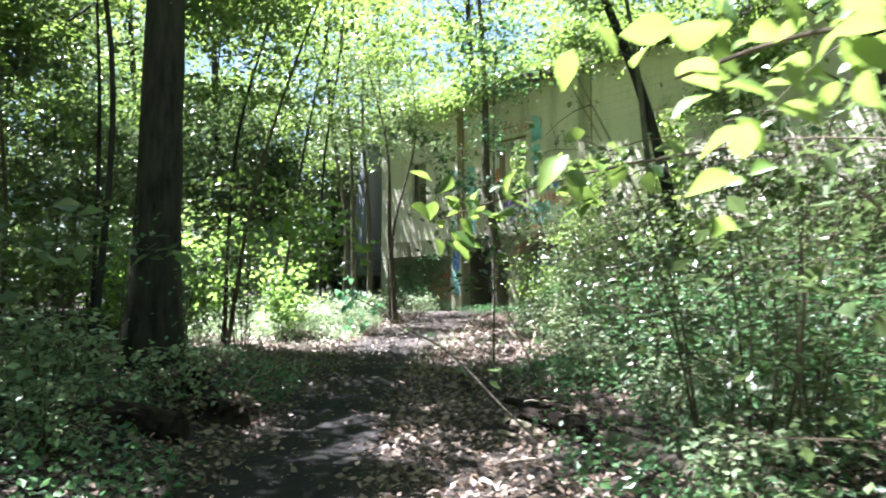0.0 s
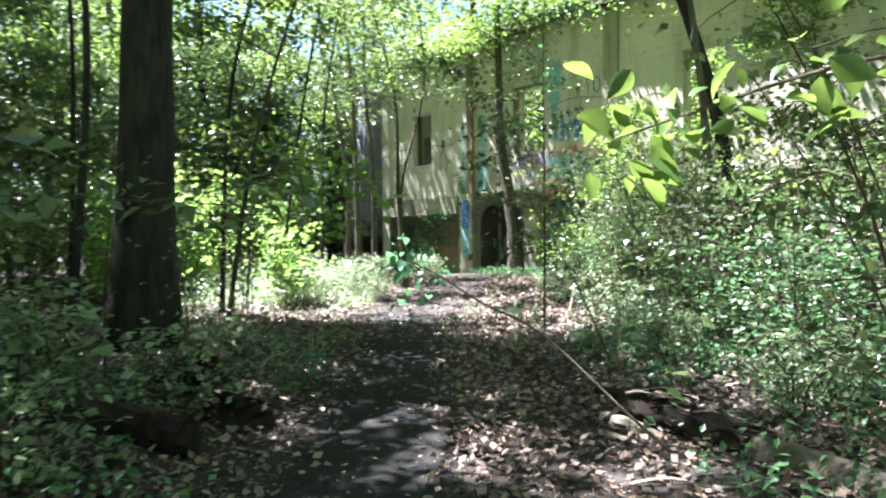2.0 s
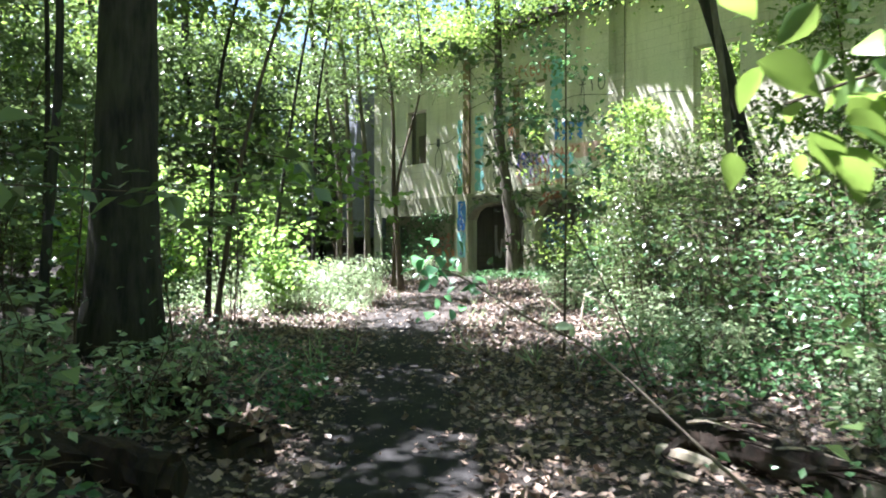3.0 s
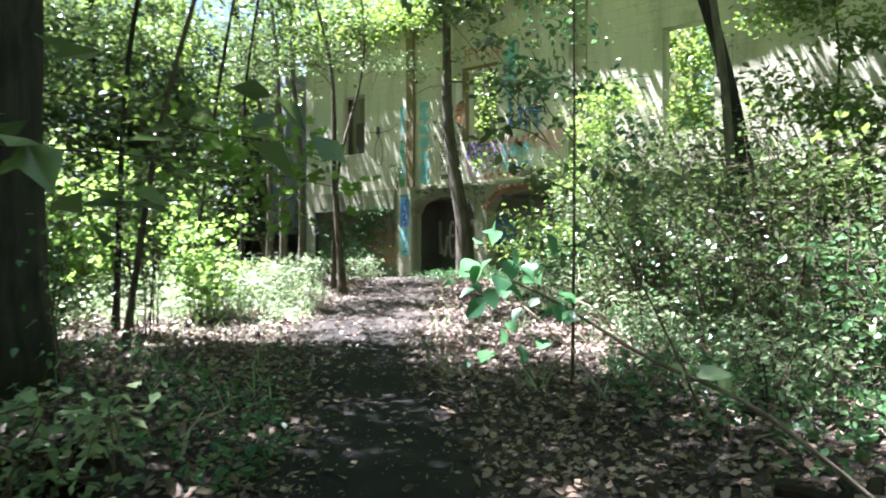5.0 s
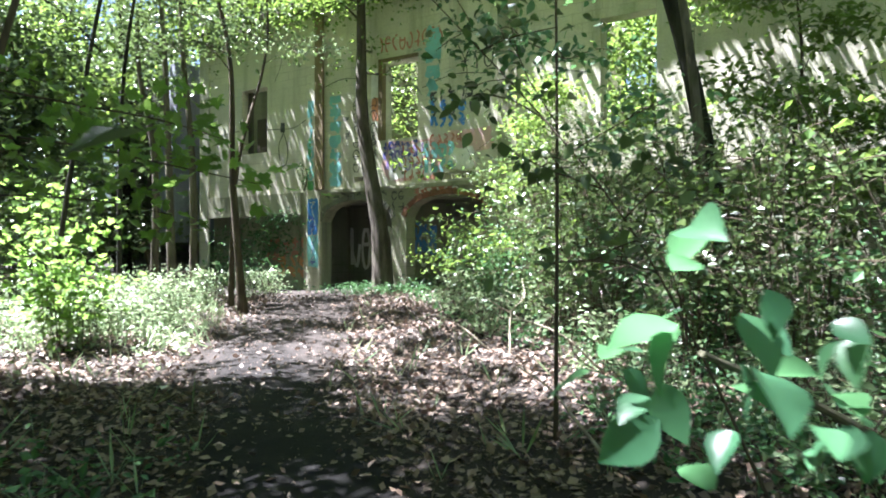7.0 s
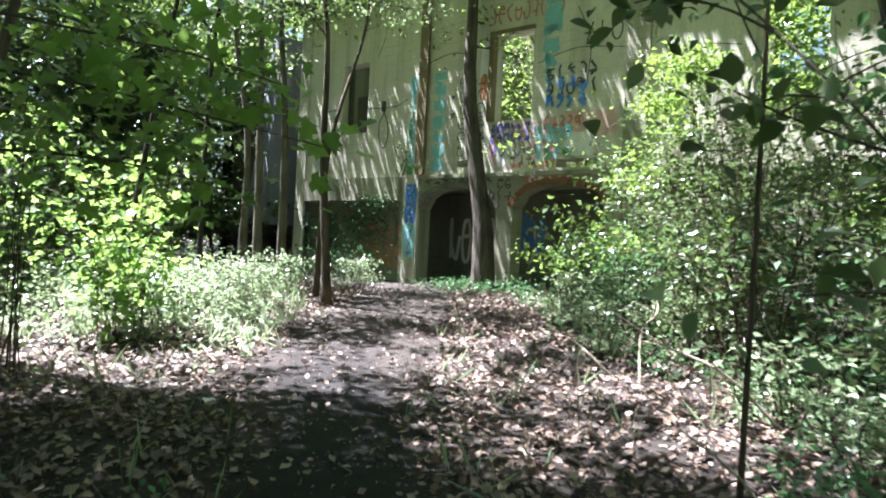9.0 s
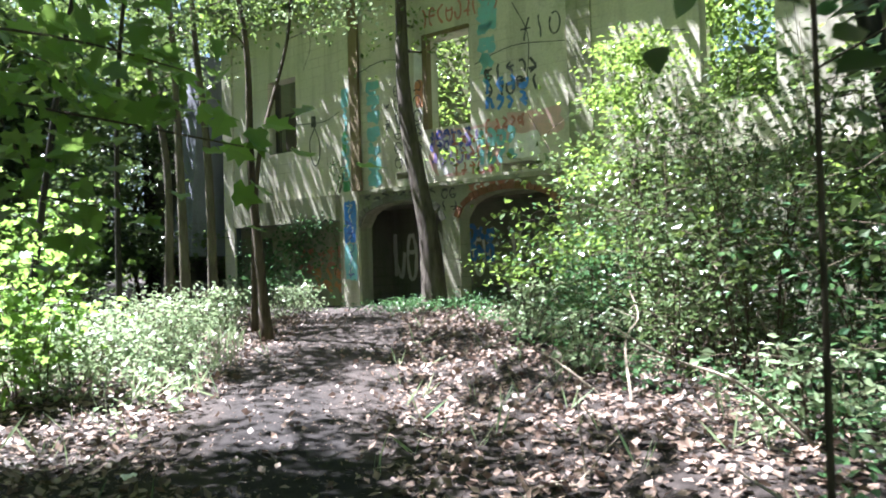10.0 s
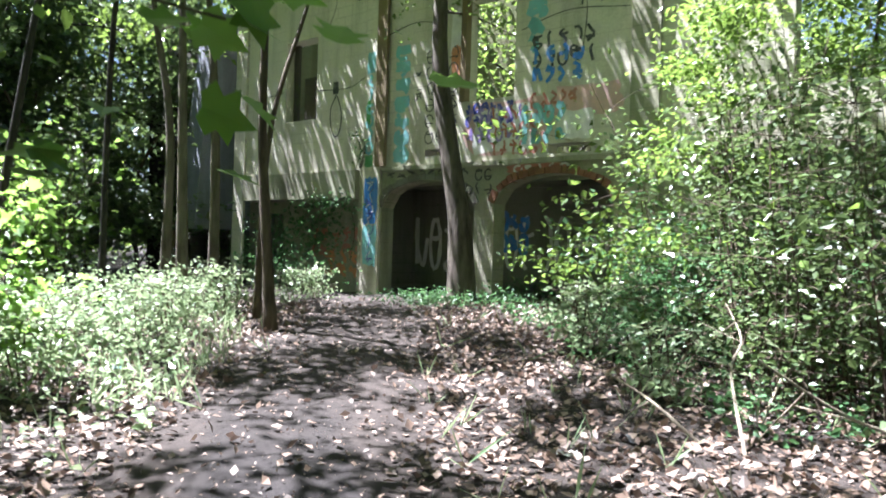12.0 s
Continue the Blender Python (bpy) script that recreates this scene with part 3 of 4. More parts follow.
# saplings before the ruin's corner
SAP = dict(bark=BARK_THIN, leafmat=LEAF_SHRUB)
make_tree("sapling", "slender dark sapling with a crooked stem", 7.5, 0.085, n_leaves=1100, leaf_size=0.10, low=0.62, wide=0.22, lean=(-0.9, 0.5), limbs=9, cluster=0.25, flare=0.03, m=on_ground(-1.22, 20.0), bend=0.12, **SAP)
make_tree("sapling", "slender dark sapling with a crooked stem", 8.2, 0.055, n_leaves=1100, leaf_size=0.10, low=0.62, wide=0.2, lean=(0.5, 0.3), limbs=8, cluster=0.25, flare=0.03, m=on_ground(-1.45, 20.9), bend=0.2, **SAP)
for x, y, lx in ((-2.2, 22.6, -0.3), (-2.6, 22.0, -0.6), (-3.1, 23.5, 0.2)):
    make_tree("sapling", "grey-barked young tree at the ruin's corner", 9.0, 0.10, BARK_GREY, LEAF_SHRUB, 1500, 0.11, 0.55, 0.2, (lx, 0.5), 9, 0.3, 0.03, on_ground(x, y), 0.25)
make_tree("sapling", "thin straight dark sapling with feathery blue-green leaves", 6.0, 0.017, BARK_THIN, LEAF_COOL, 1200, 0.075, 0.36, 0.16, (0.1, 0.1), 12, 0.18, 0.008, on_ground(0.84, 10.97), 0.03, close=True)
make_tree("sapling", "thin dark sapling leaning over the path", 4.2, 0.009, n_leaves=450, leaf_size=0.09, low=0.35, wide=0.16, limbs=8, cluster=0.18, flare=0.01,
          line=[(1.35, 9.3, 0.1), (0.95, 9.5, 1.1), (0.5, 9.8, 2.0), (-0.13, 11.05, 3.4), (-0.5, 12.0, 4.3)], close=True, **SAP)

make_tree("forest_tree", "pale grey tree trunk standing in the thicket", 11, 0.08, BARK_GREY, LEAF_CANOPY, 5000, 0.12, 0.55, 0.25, (-1.2, 1.2), 12, 0.3, 0.03, on_ground(4.23, 13.7), 0.25)
make_tree("forest_tree", "dark-barked tree standing in the thicket before the wall", 14, 0.14, BARK_DARK, LEAF_CANOPY, 16000, 0.13, 0.55, 0.3, (-3.8, 2.6), 16, 0.42, 0.04, on_ground(5.07, 14.15), 0.2)
# hidden extra tree, leaned so that its crown shades the thicket
make_tree("forest_tree", "dark-barked tree added to shade the thicket", 14, 0.12, BARK_DARK, LEAF_CANOPY, 12000, 0.13, 0.55, 0.3, (-3.6, 1.6), 14, 0.4, 0.04, on_ground(6.6, 9.0), 0.25)
make_tree("forest_tree", "thin leaning tree whose broad leaves hang over the path", 9, 0.045, BARK_THIN, LEAF_CANOPY, 5200, 0.13, 0.5, 0.3, (2.6, 0.2), 12, 0.3, 0.02, on_ground(-3.9, 13.2), 0.2)
# canopy trees
canopy = [make_tree("forest_tree", "tall forest tree with a light green crown", 15 + 2 * i, 0.14 + 0.03 * i, BARK_DARK, LEAF_CANOPY, 7000, 0.155, 0.22, 0.27, (rng.normal(0, 0.8), rng.normal(0, 0.8)), 16, 0.5, 0.05, on_ground(*xy), 0.3, group="forest trees") for i, xy in enumerate(((-9.6, 11.6), (-14, 27), (-13, 31)))]
SPOTS = [(-13, 3), (-14, 14), (-8.5, 29), (-15, 22), (-4.5, 32), (-17, 30), (-11, 36), (-3, 39), (2, 34), (6, 30), (10, 27), (13, 22), (10, 14), (14, 10), (8, 9), (12, 4), (-10, -2), (-17, 6), (-4, -6), (4, -7), (9, -3), (17, 16), (19, 27), (7, 38), (-20, 12), (-19, 42), (-22, 22), (14, 36), (0, -10), (-9, -4), (4.5, 25.5), (-10.4, 10), (-9, -6), (-17, 18.5), (-15.5, 20), (-11.5, 15.6)]
for i, (x, y) in enumerate(SPOTS):
    put(canopy[i % 3], x + rng.normal(0, 0.5), y + rng.normal(0, 0.5), rng.uniform(0, 360), rng.uniform(0.85, 1.15))
# tall thin trees, added so that their crowns throw the dappled shade on the path
for x, y, n in ((-4.2, 18.6, 3600), (-4.6, 15.4, 3600), (-3.4, 20.4, 2600), (-5.0, 13.0, 8000), (-6.8, 14.1, 9000), (-4.6, 9.6, 11000)):
    make_tree("forest_tree", "slim dark tree added for the shade of its high crown", 13, 0.05, BARK_DARK, LEAF_CANOPY, n, 0.13, 0.5, 0.27, (rng.normal(0, 0.6) + 0.5, 0.3), 10, 0.2, 0.03, on_ground(x, y), 0.55, "slim trees")
# leafy understorey that closes the wood
under = [make_tree("young_tree", "bushy young tree leafy down to the ground", 6 + i, 0.05, BARK_THIN, LEAF_CANOPY if i % 2 else LEAF_SHRUB, 5600, 0.145, 0.04, 0.32, (rng.normal(0, 0.4), 0.2), 16, 0.36, 0.02, on_ground(-9 - 2 * i, 19.5 + 3 * i), 0.25, group="understorey trees") for i in range(3)]
ring = [(-6.2, 28), (-9.5, 26), (-10, 16), (-9.6, 10.5), (-7.6, 32), (-12, 27), (-13, 18), (-11.5, 9), (-5, 35), (-2, 34), (-15, 24), (-16, 14), (-14, 33), (-9, 38), (-3, 44), (3, 42), (9, 34), (3.4, 28.2), (7.6, 24.6), (12, 18), (13.5, 13), (10.5, 10), (9.5, 6), (-18, 19), (-20, 30), (-21, 16), (-9, 5), (-12, 1), (16, 20), (15, 30), (20, 22), (18, 12), (7, 2), (-6, -3), (3, -5), (-1, -8), (10.5, 20.5), (-17, 38), (-24, 26), (0.5, 31), (6, 28), (-10.8, 13.6), (-12, 21), (-11.6, 17.4), (-10.6, 19.8), (-10.3, 24.6), (9.3, 12.6), (-7.4, 7.2)]
for i, (x, y) in enumerate(ring):
    put(under[i % 3], x + rng.normal(0, 0.3), y + rng.normal(0, 0.3), rng.uniform(0, 360), rng.uniform(0.8, 1.25))
for x, y, k in ((-6.3, 27.6, 1.2), (-8.2, 29.4, 1.5), (-9.8, 31.6, 1.6), (-6.8, 33.4, 1.7), (-4.9, 31.0, 1.3), (-11.2, 28.4, 1.5), (-12.6, 32.6, 1.7), (-9.2, 24.2, 1.2)):
    put(under[0], x, y, rng.uniform(0, 360), k)
for u, v, k in ((9.0, -2.6, 1.1), (11.4, -2.6, 1.0), (13.4, -2.6, 1.2), (8.0, 1.2, 0.62), (12.2, 1.8, 0.9)):
    c = wp(u, v, 0)
    put(under[1], c[0], c[1], rng.uniform(0, 360), k)
# far woods all round
s = Soup()
a, r, h = rng.uniform(0, 2 * np.pi, 2600), rng.uniform(29, 46, 2600), rng.uniform(0.2, 24, 2600)
c = np.stack([np.cos(a) * r, 14 + np.sin(a) * r, h], 1)
p = c[rng.integers(0, 2600, 170000)] + rng.normal(0, 0.9, (170000, 3)) * (1, 1, 0.6)
p[:, 2] = np.maximum(p[:, 2], 0.1)
leaves(s, p, 0.46, 0.65, flat=2.0)
sheet("far_woods", s, LEAF_CANOPY, "dense far woodland foliage closing the view", "stuff", "woods")


def make_shrub(label, height, width, stems, n_leaves, size, mat, m, low=0.1, group="", spread=0.13, name="shrub", category="shrub", maple=False):
    t = empty(name, m, label, category, group)
    tips = []
    for i in range(stems):
        a, w = rng.uniform(0, 6.28), width * rng.uniform(0.2, 1.0)
        e = np.array((math.cos(a) * w, math.sin(a) * w, height * rng.uniform(0.5, 1.1)))
        st = np.array((math.cos(a) * 0.3 * w, math.sin(a) * 0.3 * w, -0.05))
        s = Soup()
        p = tube(s, [st, e * (0.5, 0.5, 0.5) + rng.normal(0, 0.08, 3), e], rng.uniform(0.006, 0.014), 0.003, 5, 9)
        tips += [q for q in p if q[2] > low * height]
        for j in range(7):
            q = p[rng.integers(2, 8)]
            f = q + rng.normal(0, 0.32 * width, 3) * (1, 1, 0.5)
            tube(s, [q, (q + f) / 2 + (0, 0, 0.04), f], 0.005, 0.002, 4, 4)
            tips += [f, (q + f) / 2]
        part("stem", s, BARK_THIN, t)
    s = Soup()
    pts = spray(tips, n_leaves, spread)
    pts[:, 2] = np.maximum(pts[:, 2], 0.03)
    if maple:
        lobed(s, pts, size)
    else:
        leaves(s, pts, size, 0.62, flat=1.8)
    part("foliage", s, mat, t)
    return t


thicket = [make_shrub("dense small-leaved shrub with brown twigs", 2.5, 1.3, 15, 1900, 0.075, LEAF_SHRUB, on_ground(3.4, 9.6), group="thicket shrubs"),
           make_shrub("loose twiggy shrub with sparse green leaves", 2.8, 1.2, 15, 1150, 0.085, LEAF_SHRUB, on_ground(3.2, 12.4), group="thicket shrubs"),
           make_shrub("dense leafy blue-green woodland shrub", 1.7, 1.2, 12, 1400, 0.085, LEAF_COOL, on_ground(4.3, 10.9), group="thicket shrubs"),
           make_shrub("tall leafy shrub reaching up the wall", 3.7, 1.3, 14, 1800, 0.09, LEAF_SHRUB, on_ground(4.5, 17.6), group="thicket shrubs")]
for i, (k, x, y) in enumerate([(1, 3.1, 14.4), (0, 3.7, 15.2), (1, 3.5, 16.6), (3, 4.3, 16.8), (1, 4.4, 13.6), (3, 5.0, 15.4), (1, 5.6, 12.2), (0, 5.4, 9.2), (2, 4.2, 7.6), (2, 3.3, 6.6), (0, 6.6, 10.6), (3, 6.2, 14.0), (2, 5.0, 6.2), (0, 6.4, 7.4), (3, 7.6, 12.6), (1, 7.4, 9.0), (2, 3.5, 18.2), (0, 3.9, 18.3), (3, 8.2, 13.8), (1, 3.0, 10.9), (2, 4.2, 4.4), (0, 5.6, 4.8), (2, 2.9, 8.4), (2, 3.6, 13.2), (0, 2.4, 5.2), (1, 4.4, 9.0), (0, 3.0, 15.6), (2, 2.9, 17.2), (1, 8.6, 10.4), (0, 3.2, 3.6)]):
    put(thicket[k], x, y, rng.uniform(0, 360), rng.uniform(0.85, 1.2))
stemmy = make_shrub("cluster of thin upright stems with pale leaves", 3.4, 0.8, 11, 900, 0.095, LEAF_SHRUB, on_ground(-3.9, 14.4), 0.35, group="stem clusters", spread=0.2)
for x, y in [(-4.9, 13.4), (-5.9, 14.6), (-7.0, 17.0), (-6.4, 12.2), (-7.2, 20.8), (-4.8, 23.4), (-7.5, 10.5), (-7, 8.4), (-6.8, 23)]:
    put(stemmy, x, y, rng.uniform(0, 360), rng.uniform(0.8, 1.15))
bright = make_shrub("sunlit shrub with broad yellow-green leaves", 2.6, 1.2, 11, 900, 0.125, LEAF_BROAD, on_ground(-6.2, 18.2), 0.2, group="sunlit shrubs", spread=0.17, maple=True)
for x, y, z in [(-6.6, 20.4, 1.1), (-6.9, 15.8, 1.1), (-5.2, 22.4, 1.0), (-6.8, 22.5, 1.3), (-5.5, 25.5, 1.3), (-7.4, 19, 1.3), (-3.5, 16.4, 0.72)]:
    put(bright, x, y, rng.uniform(0, 360), z)
leafy = make_shrub("bushy plant with pale glossy leaves", 0.75, 0.6, 9, 420, 0.085, LEAF_SUNPALE, on_ground(-2.9, 7.6), 0.1, group="low bushes", spread=0.08)
for x, y, z in [(-3.9, 7.2, 1.3), (-4.6, 8.3, 1.5), (-3.0, 5.6, 0.9), (-5.3, 7.0, 1.6), (-3.7, 5.0, 1.0), (2.2, 7.2, 0.8), (2.9, 7.7, 1.0), (1.9, 9.4, 0.9), (2.3, 10.4, 1.0), (2.0, 15.8, 1.0), (2.2, 17.8, 1.1), (2.8, 19.3, 1.1), (-2.9, 20.6, 1.0), (-0.9, 22.9, 0.9), (2.9, 5.8, 0.8), (1.8, 4.3, 0.8), (-2.6, 18.4, 0.9), (-3.2, 17.0, 1.0), (2.5, 13.0, 1.0), (3.3, 14.4, 1.0), (2.1, 11.6, 0.8), (-1.9, 21.4, 1.1), (-2.4, 19.6, 1.0), (-0.6, 23.6, 0.9), (-3.4, 18.2, 1.1)]:
    put(leafy, x, y, rng.uniform(0, 360), z)

# growth on the roof edge and ivy on the ruin
for k, (u, v, z, n, su, sz, size) in enumerate((*[(u, 0.42, TOP + 0.12, 2000 if u < 3 else 800, 0.9, 0.34, 0.11) for u in (-2.9, -0.9, 1.2, 3.3, 5.5, 7.8, 10.2, 12.5)],
                                              (-0.9, -0.2, 1.9, 600, 0.6, 0.4, 0.09), (-2.3, -0.1, 1.6, 600, 0.6, 0.5, 0.09), (-0.2, 0.12, 2.5, 300, 0.5, 0.12, 0.08), (-1.5, 0.3, 1.0, 500, 0.9, 0.25, 0.09), (3.8, -3.2, 4.6, 500, 0.8, 0.7, 0.13), (3.9, -0.9, 4.1, 300, 0.5, 0.25, 0.10), (9.2, -2.5, 4.9, 700, 1.0, 0.9, 0.16), (0.75, 0.22, 3.5, 60, 0.08, 0.25, 0.07))):
    c = WALL @ Matrix.Translation((u, -v, z))
    ivy = empty("ivy", c, "green creeper hanging on the ruin's masonry", "creeper", "creepers")
    s = Soup()
    leaves(s, rng.normal(0, 1, (n, 3)) * (su, 0.13 if z < TOP else 0.55, sz), size, 0.7, 0.4, 1.0)
    part("foliage", s, LEAF_CANOPY if z > 3.8 else LEAF_COOL, ivy)
    s = Soup()
    for j in range(5):
        a = rng.normal(0, su * 0.7)
        tube(s, [(a, 0, -sz * 1.5), (a + 0.1, 0.02, 0), (a - 0.05, 0, sz * 1.3)], 0.008, 0.003, 4, 6)
    part("vine", s, BARK_THIN, ivy)

# ---- fallen wood ----
log = empty("fallen_log", pose(0, 0, 0), "rotten dark fallen log with a greyed trunk", "log")
s = Soup()
tube(s, [(0.92, 7.35, 0.18), (1.15, 6.9, 0.19), (1.45, 6.2, 0.14)], 0.12, 0.16, 24, 40, 0.03, 0.15, 0.22)
part("rotten_end", s, ROTTEN, log, "crumbling dark rotten wood", True)
s = Soup()
tube(s, [(1.42, 6.27, 0.13), (1.75, 5.5, 0.11), (2.3, 4.2, 0.12)], 0.14, 0.17, 20, 24, 0, 0.03, 0.06)
part("trunk", s, BARK_GREY, log, "greyed barkless trunk", True)
for e in ((0.72, 7.55, 0.3), (1.05, 7.5, 0.34), (0.7, 7.2, 0.12), (1.2, 7.45, 0.35)):
    s = Soup()
    tube(s, [(0.98, 7.25, 0.22), tuple((np.array(e) + (0.98, 7.25, 0.22)) / 2 + (0, 0, 0.03)), e], 0.07, 0.03, 7, 6, 0, 0.2)
    part("root", s, ROTTEN, log)
for k in range(14):
    q = rng.uniform(0, 1)
    a = np.array((0.95 + 0.45 * q, 7.3 - 1.0 * q, 0.30)) + rng.normal(0, 0.05, 3)
    s = Soup()
    tube(s, [a, a + (0.08, -0.14, 0.04), a + np.array((0.16, -0.3, 0.03)) * rng.uniform(0.6, 1.3)], 0.018, 0.004, 5, 5, 0, 0.2)
    part("splinter", s, ROTTEN if k % 3 else DEADWOOD, log)
for a, b, w in (((0.72, 7.3, 0.12), (1.0, 6.75, 0.1), 0.05), ((0.62, 7.0, 0.08), (0.85, 6.6, 0.06), 0.035)):
    s = Soup()
    tube(s, [a, tuple((np.array(a) + b) / 2 + (0.01, 0, 0.02)), b], w, w * 0.6, 7, 8, 0, 0.12, 0.3)
    part("broken_slab", s, DEADWOOD, log, "pale orange broken slab of wood")
log2 = empty("fallen_log", pose(0, 0, 0), "old hollow log half buried in the bank", "log")
s = Soup()
tube(s, [(-2.35, 6.62, 0.18), (-3.0, 6.72, 0.28), (-4.6, 6.6, 0.30)], 0.13, 0.16, 12, 14, 0.03, 0.2)
part("trunk", s, ROTTEN, log2, "crumbling brown wood")
s = Soup()
tube(s, [(-2.28, 6.6, 0.18), (-2.4, 6.62, 0.18)], 0.11, 0.13, 10, 3, 0, 0.2)
part("hollow", s, ROTTEN, log2, "dark rotten hollow end")
bank = empty("tree_stump", on_ground(-2.25, 7.6), "low crumbling stump covered with dead leaves", "stump")
s = Soup()
tube(s, [(0, 0, -0.1), (0.02, 0, 0.1), (0.03, 0.02, 0.16)], 0.28, 0.2, 16, 8, 0.1, 0.3)
part("stump", s, ROTTEN, bank)
s = Soup()
leaves(s, rng.normal(0, 1, (90, 3)) * (0.22, 0.22, 0.02) + (0, 0, 0.2), 0.075, 0.62, 0.0, 2.0)
part("dead_leaves", s, LEAF_DRY, bank)
bank2 = put(bank, -2.9, 8.3, 70, 1.2)

# bent branch that reaches over the path with broad leaves at its tip
arch = empty("bent_branch", pose(0, 0, 0), "pale bent branch with broad green leaves at its tip", "branch")
s = Soup()
p = tube(s, [(0.95, 6.3, 0.1), (0.6, 6.36, 0.42), (0.12, 6.68, 0.88), (-0.27, 6.84, 1.08), (-0.62, 6.95, 1.3), (-0.85, 6.95, 1.4)], 0.012, 0.005, 7, 26, 0, 0.15)
part("stem", s, BARK_GREY, arch)
s = Soup()
leaves(s, np.concatenate([p[-1] + rng.normal(0, 0.07, (9, 3)), p[-3] + (0, 0, -0.04) + rng.normal(0, 0.09, (26, 3)), p[-7] + rng.normal(0, 0.07, (6, 3))]), 0.085, 0.72, 0.5, 1.6, (-0.3, -0.2, 0), True)
part("foliage", s, LEAF_TEAL, arch, smooth=True)
for k in range(4):
    s = Soup()
    leaves(s, p[12 + k][None] + rng.normal(0, 0.02, (1, 3)), 0.11, 0.6, 0.4, 1.6, (0.3, -0.2, 0), True)
    part("leaf", s, LEAF_SUNPALE, arch, "leaf coloured pale as if sunlit", True)


def leafy_branch(label, line, n, size, spread, mat, maple=False):
    t = empty("leafy_branch", pose(0, 0, 0), label, "branch")
    s = Soup()
    p = tube(s, line, 0.012, 0.004, 6, 16)
    part("stem", s, BARK_THIN, t)
    s = Soup()
    at = p[rng.integers(3, 16, n)] + rng.normal(0, spread, (n, 3))
    if maple:
        lobed(s, at, size)
    else:
        leaves(s, at, size, 0.62, 0.5, 2.0, None, True)
    part("foliage", s, mat, t, smooth=not maple)


leafy_branch("overhanging branch with broad bright green leaves", [(2.2, 2.3, 2.5), (1.3, 1.7, 2.15), (0.8, 1.4, 2.0), (0.5, 1.3, 1.88)], 100, 0.09, 0.15, LEAF_CANOPY)
leafy_branch("overhanging branch with long green leaves", [(2.0, 4.6, 2.4), (1.0, 4.4, 2.2), (0.4, 4.4, 2.02), (0.05, 4.4, 1.9)], 60, 0.13, 0.12, LEAF_CANOPY)
for line, n in (([(-4.2, 12.3, 2.5), (-2.8, 12.2, 2.4), (-2.0, 12.1, 2.25), (-1.25, 12.05, 2.1)], 110),
                ([(-4.2, 12.6, 3.0), (-2.8, 12.4, 2.75), (-2.0, 12.2, 2.6), (-1.5, 12.1, 2.45)], 110),
                ([(-4.0, 12.7, 2.0), (-3.0, 12.5, 2.0), (-2.4, 12.3, 1.95), (-1.9, 12.2, 1.85)], 50)):
    leafy_branch("overhanging branch with broad lobed shaded leaves", line, n, 0.13, 0.17, LEAF_BROAD, True)
leafy_branch("drooping branch with leaves coloured pale as if sunlit", [(-2.6, 19.8, 6.0), (-1.6, 19.4, 5.6), (-0.6, 19.0, 5.25), (0.4, 18.8, 5.15)], 420, 0.065, 0.15, LEAF_SUNPALE)
leafy_branch("drooping branch with pale green leaves", [(-6, 14.8, 3.6), (-4.2, 14.6, 3.5), (-3.2, 14.6, 3.3), (-2.6, 14.7, 3.1)], 260, 0.12, 0.22, LEAF_CANOPY)

leafy_branch("thin upright twig with pale round leaves", [(-3.6, 8.2, 0.3), (-3.5, 8.0, 1.2), (-3.4, 7.9, 1.9), (-3.25, 7.6, 2.35)], 60, 0.06, 0.13, LEAF_COOL)
leafy_branch("thin upright twig with pale round leaves", [(-3.2, 9.4, 0.3), (-3.25, 9.3, 1.0), (-3.3, 9.2, 1.5)], 50, 0.055, 0.14, LEAF_COOL)
# dead twigs on the litter
for i, (x, y, a, ln, h) in enumerate([(1.85, 14.4, 60, 1.5, 0.9), (1.7, 14.7, 120, 0.9, 0.4), (2.4, 15.0, 20, 1.2, 0.7), (0.25, 12.7, 10, 0.5, 0.03), (0.9, 10.2, 100, 1.1, 0.5), (2.2, 12.6, 150, 1.3, 0.8), (1.2, 8.6, 35, 0.9, 0.05), (-2.4, 9.0, 70, 0.7, 0.3), (0.5, 6.0, -30, 0.8, 0.1), (3.0, 13.6, 80, 1.8, 1.2)]):
    t = empty("dead_branch", on_ground(x, y, a), "bare bleached dead branch lying in the litter", "branch", "dead branches")
    s = Soup()
    p = tube(s, [(0, 0, 0.0), (ln * 0.35, 0.06, h * 0.5 + 0.02), (ln * 0.7, -0.05, h * 0.7 + 0.02), (ln, 0.05, h + 0.02)], 0.014, 0.005, 6, 12)
    for j in (4, 7, 9):
        e = p[j] + rng.normal(0, 0.16, 3) + (0.12, 0, 0.05)
        tube(s, [p[j], (p[j] + e) / 2, e], 0.006, 0.003, 5, 4)
    part("twig", s, DEADWOOD, t)

# ---- low plants and litter ----


def scatter(n, x0, x1, y0, y1, keep):
    x, y = rng.uniform(x0, x1, n), rng.uniform(y0, y1, n)
    k = keep(x, y)
    return x[k], y[k]


def off_track(x, y):
    half = np.where(y < 13.5, 0.55, 0.95)
    return np.abs(x + 1.1 - np.clip((y - 15) * 0.2, 0, 3)) > half + rng.normal(0, 0.16, x.shape)


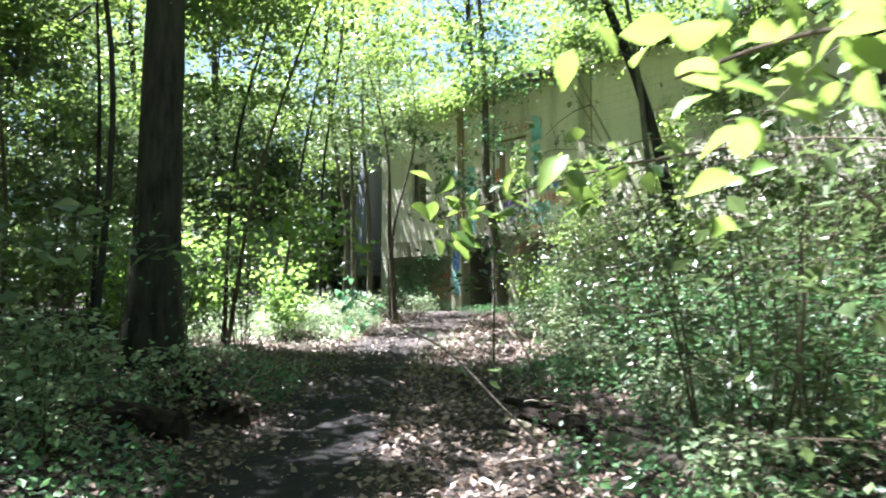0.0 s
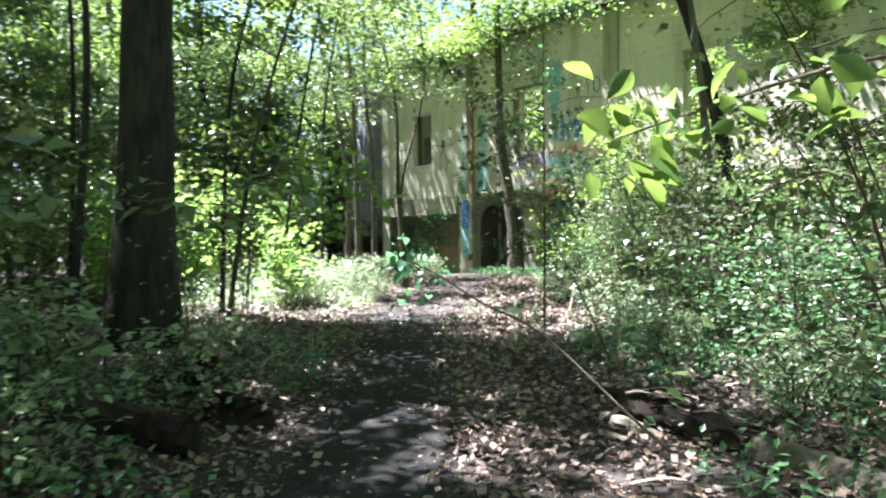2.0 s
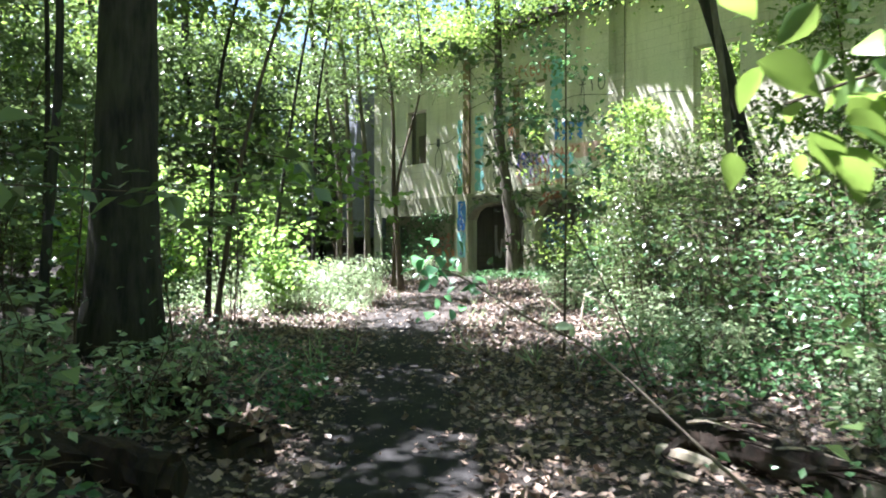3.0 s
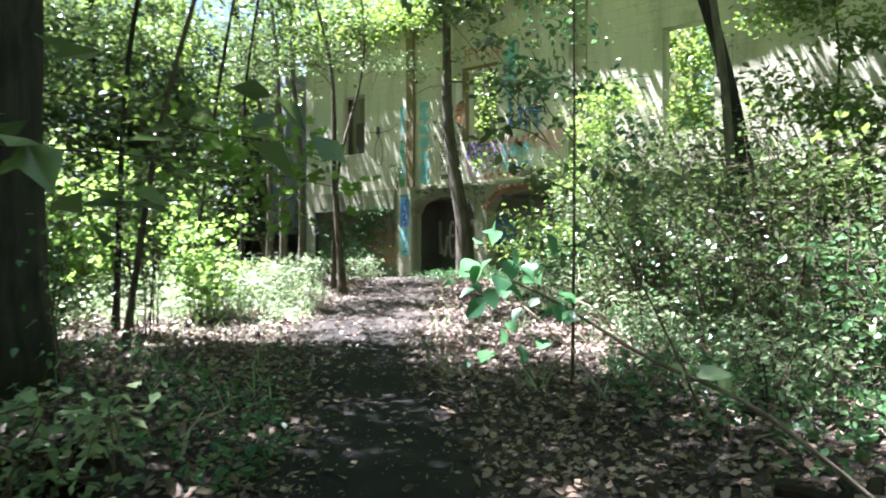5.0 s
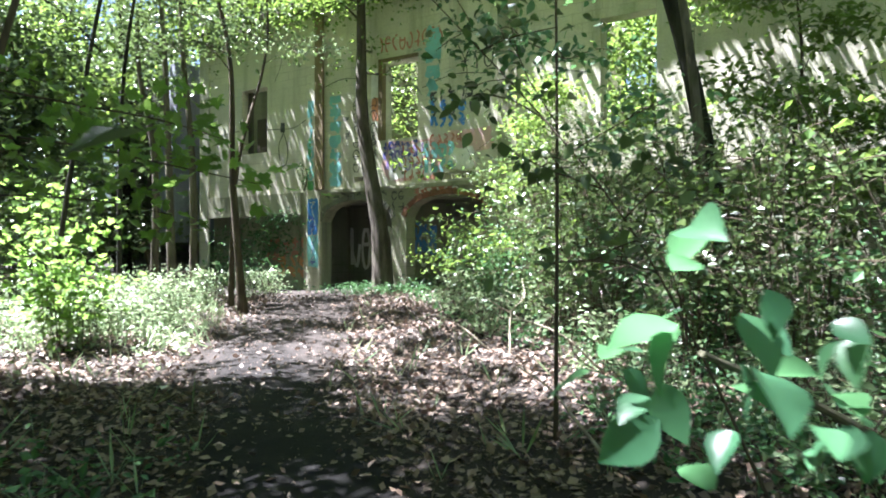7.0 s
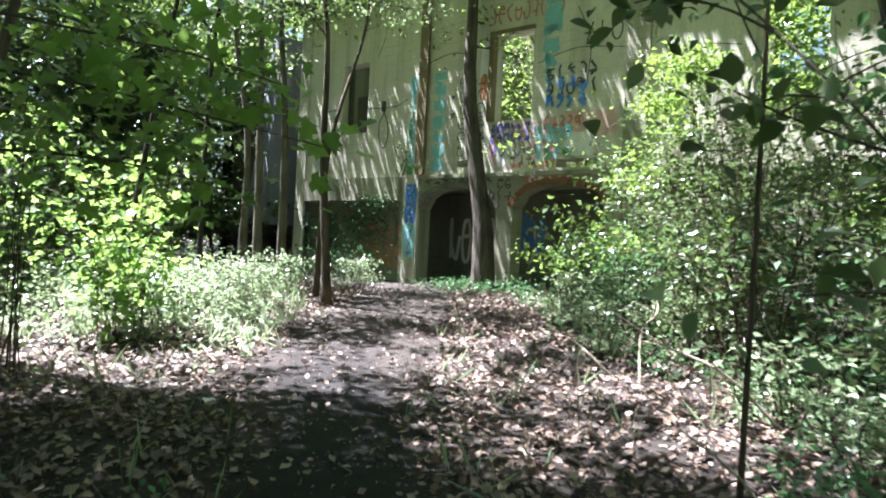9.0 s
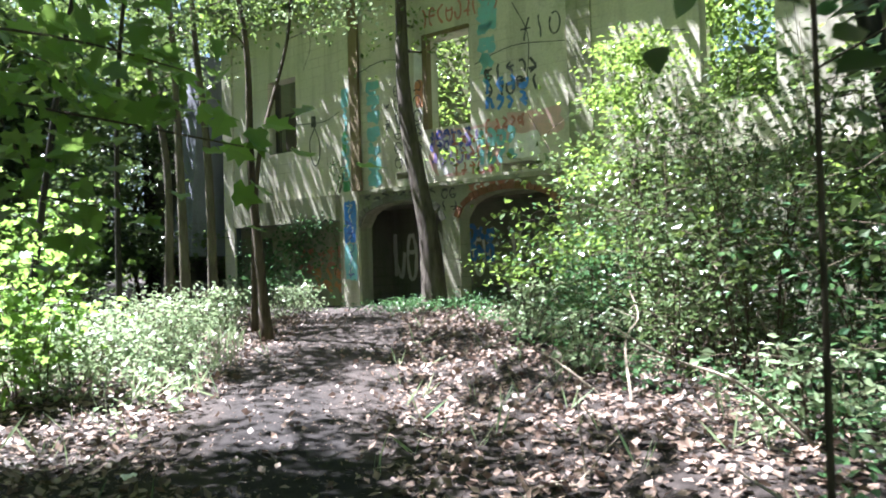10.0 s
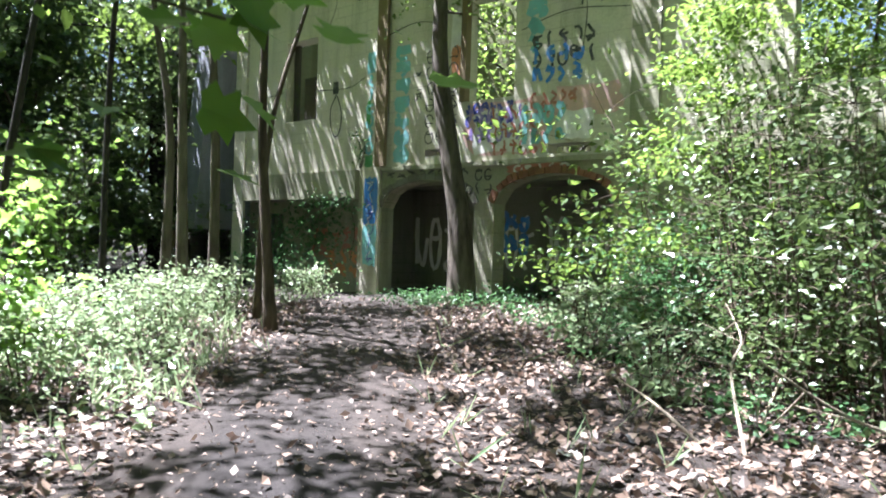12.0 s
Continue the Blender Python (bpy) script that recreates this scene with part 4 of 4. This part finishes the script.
s = Soup()
x, y = scatter(76000, -7, 6, -2.0, 23, lambda x, y: off_track(x, y) | (rng.random(x.shape) < np.where(y > 12, 0.10, 0.05)))
leaves(s, np.stack([x, y, rise(x, y) + rng.uniform(0.005, 0.04, len(x))], 1), 0.072, 0.75, 0.0, 2.6, crease=0.5)
sheet("leaf_litter", s, LEAF_DRY, "dry brown fallen leaves covering the forest floor", "stuff", "leaf litter")
s = Soup()
x, y = scatter(36000, -4, 3.5, 2.5, 23, lambda x, y: rng.random(x.shape) < np.where(off_track(x, y), 1.0, np.where(y < 12, 0.15, 0.35)))
leaves(s, np.stack([x, y, rise(x, y) + rng.uniform(0.004, 0.02, len(x))], 1), 0.032, 0.5, 0.0, 2.4)
sheet("leaf_crumbs", s, LEAF_DRY, "small crumbs of dead leaf and twig on the path", "stuff", "leaf litter")
s = Soup()
x, y = scatter(11000, -8, 7, 2.0, 23.5, lambda x, y: off_track(x, y) & (np.sin(x * 1.7 + 2) * np.sin(y * 1.1) + rng.normal(0, 0.45, x.shape) + 0.5 * (x > 1.3) + 1.0 * ((x < -2) & (y > 16)) - 0.7 * ((x < -1) & (y > 11.5) & (y < 16)) + 0.3 * ((x < -2) & (y < 10)) > 0.3) & ((x > np.where(y > 12, 2.1, 0.9)) | (x < -1.8)))
# left of the path past y = 13, sunlight is put in as pale leaves
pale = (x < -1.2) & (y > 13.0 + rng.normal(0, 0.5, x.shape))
for keep, mat, name, label in ((pale, LEAF_SUNPALE, "ground_cover", "low woodland plants coloured pale as if sunlit"), (~pale, LEAF_COOL, "ground_cover", "deep green low woodland plants and ivy")):
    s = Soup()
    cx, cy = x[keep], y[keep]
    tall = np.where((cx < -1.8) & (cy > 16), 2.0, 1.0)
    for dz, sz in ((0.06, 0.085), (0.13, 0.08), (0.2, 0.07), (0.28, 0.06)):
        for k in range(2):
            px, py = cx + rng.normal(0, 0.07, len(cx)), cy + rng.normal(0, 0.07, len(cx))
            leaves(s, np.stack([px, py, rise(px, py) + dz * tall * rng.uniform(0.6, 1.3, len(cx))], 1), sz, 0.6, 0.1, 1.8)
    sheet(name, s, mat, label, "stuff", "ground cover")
s = Soup()
x, y = scatter(5000, -7, 4, 4, 23, lambda x, y: off_track(x, y) & (((x < -1.6) & (y > 16)) | ((y > 10) & (rng.random(x.shape) < 0.12))))
p = np.stack([x, y, rise(x, y)], 1)
leaves(s, np.repeat(p, 3, 0) + rng.normal(0, 0.02, (3 * len(p), 3)) * (1, 1, 0), 0.30, 0.06, -1.6, 0.3)
sheet("grass", s, LEAF_SUNPALE, "scattered tufts of long green grass", "stuff", "grass")
# crumpled scraps of litter
for x, y, k, col in ((0.75, 14.7, 0.06, "white"), (-2.1, 13.8, 0.05, "white"), (1.12, 7.6, 0.06, "white"), (1.25, 14.8, 0.06, "black"), (0.4, 5.3, 0.07, "white"), (-2.6, 17.6, 0.05, "cyan")):
    s = Soup()
    gridv = np.array([(a, c, 0.5 + 0.5 * rng.uniform(-1, 1)) for c in (-1, -0.3, 0.4, 1) for a in (-1, -0.4, 0.3, 1)]) * k
    s.add(gridv, [(4 * i + q, 4 * i + q + 1, 4 * i + q + 5, 4 * i + q + 4) for i in range(3) for q in range(3)])
    scrap = new("scrap", s.mesh("scrap", PAINT[col]))
    scrap.matrix_world = on_ground(x, y, rng.uniform(0, 360))
    tagged(scrap, "crumpled %s scrap of plastic lying in the litter" % col, "litter", "scraps")
# mossy hump at the crooked tree's foot
c = wp(3.5, 0.9, 0.0)
hump = empty("moss_mound", pose(c[0], c[1], float(rise(c[0], c[1]))), "low green mossy mound at the tree's foot", "mound")
s = Soup()
leaves(s, rng.normal(0, 1, (1500, 3)) * (0.55, 0.45, 0.06) + (0, 0, 0.1), 0.07, 0.5, 0.0, 1.5)
part("moss", s, LEAF_COOL, hump)
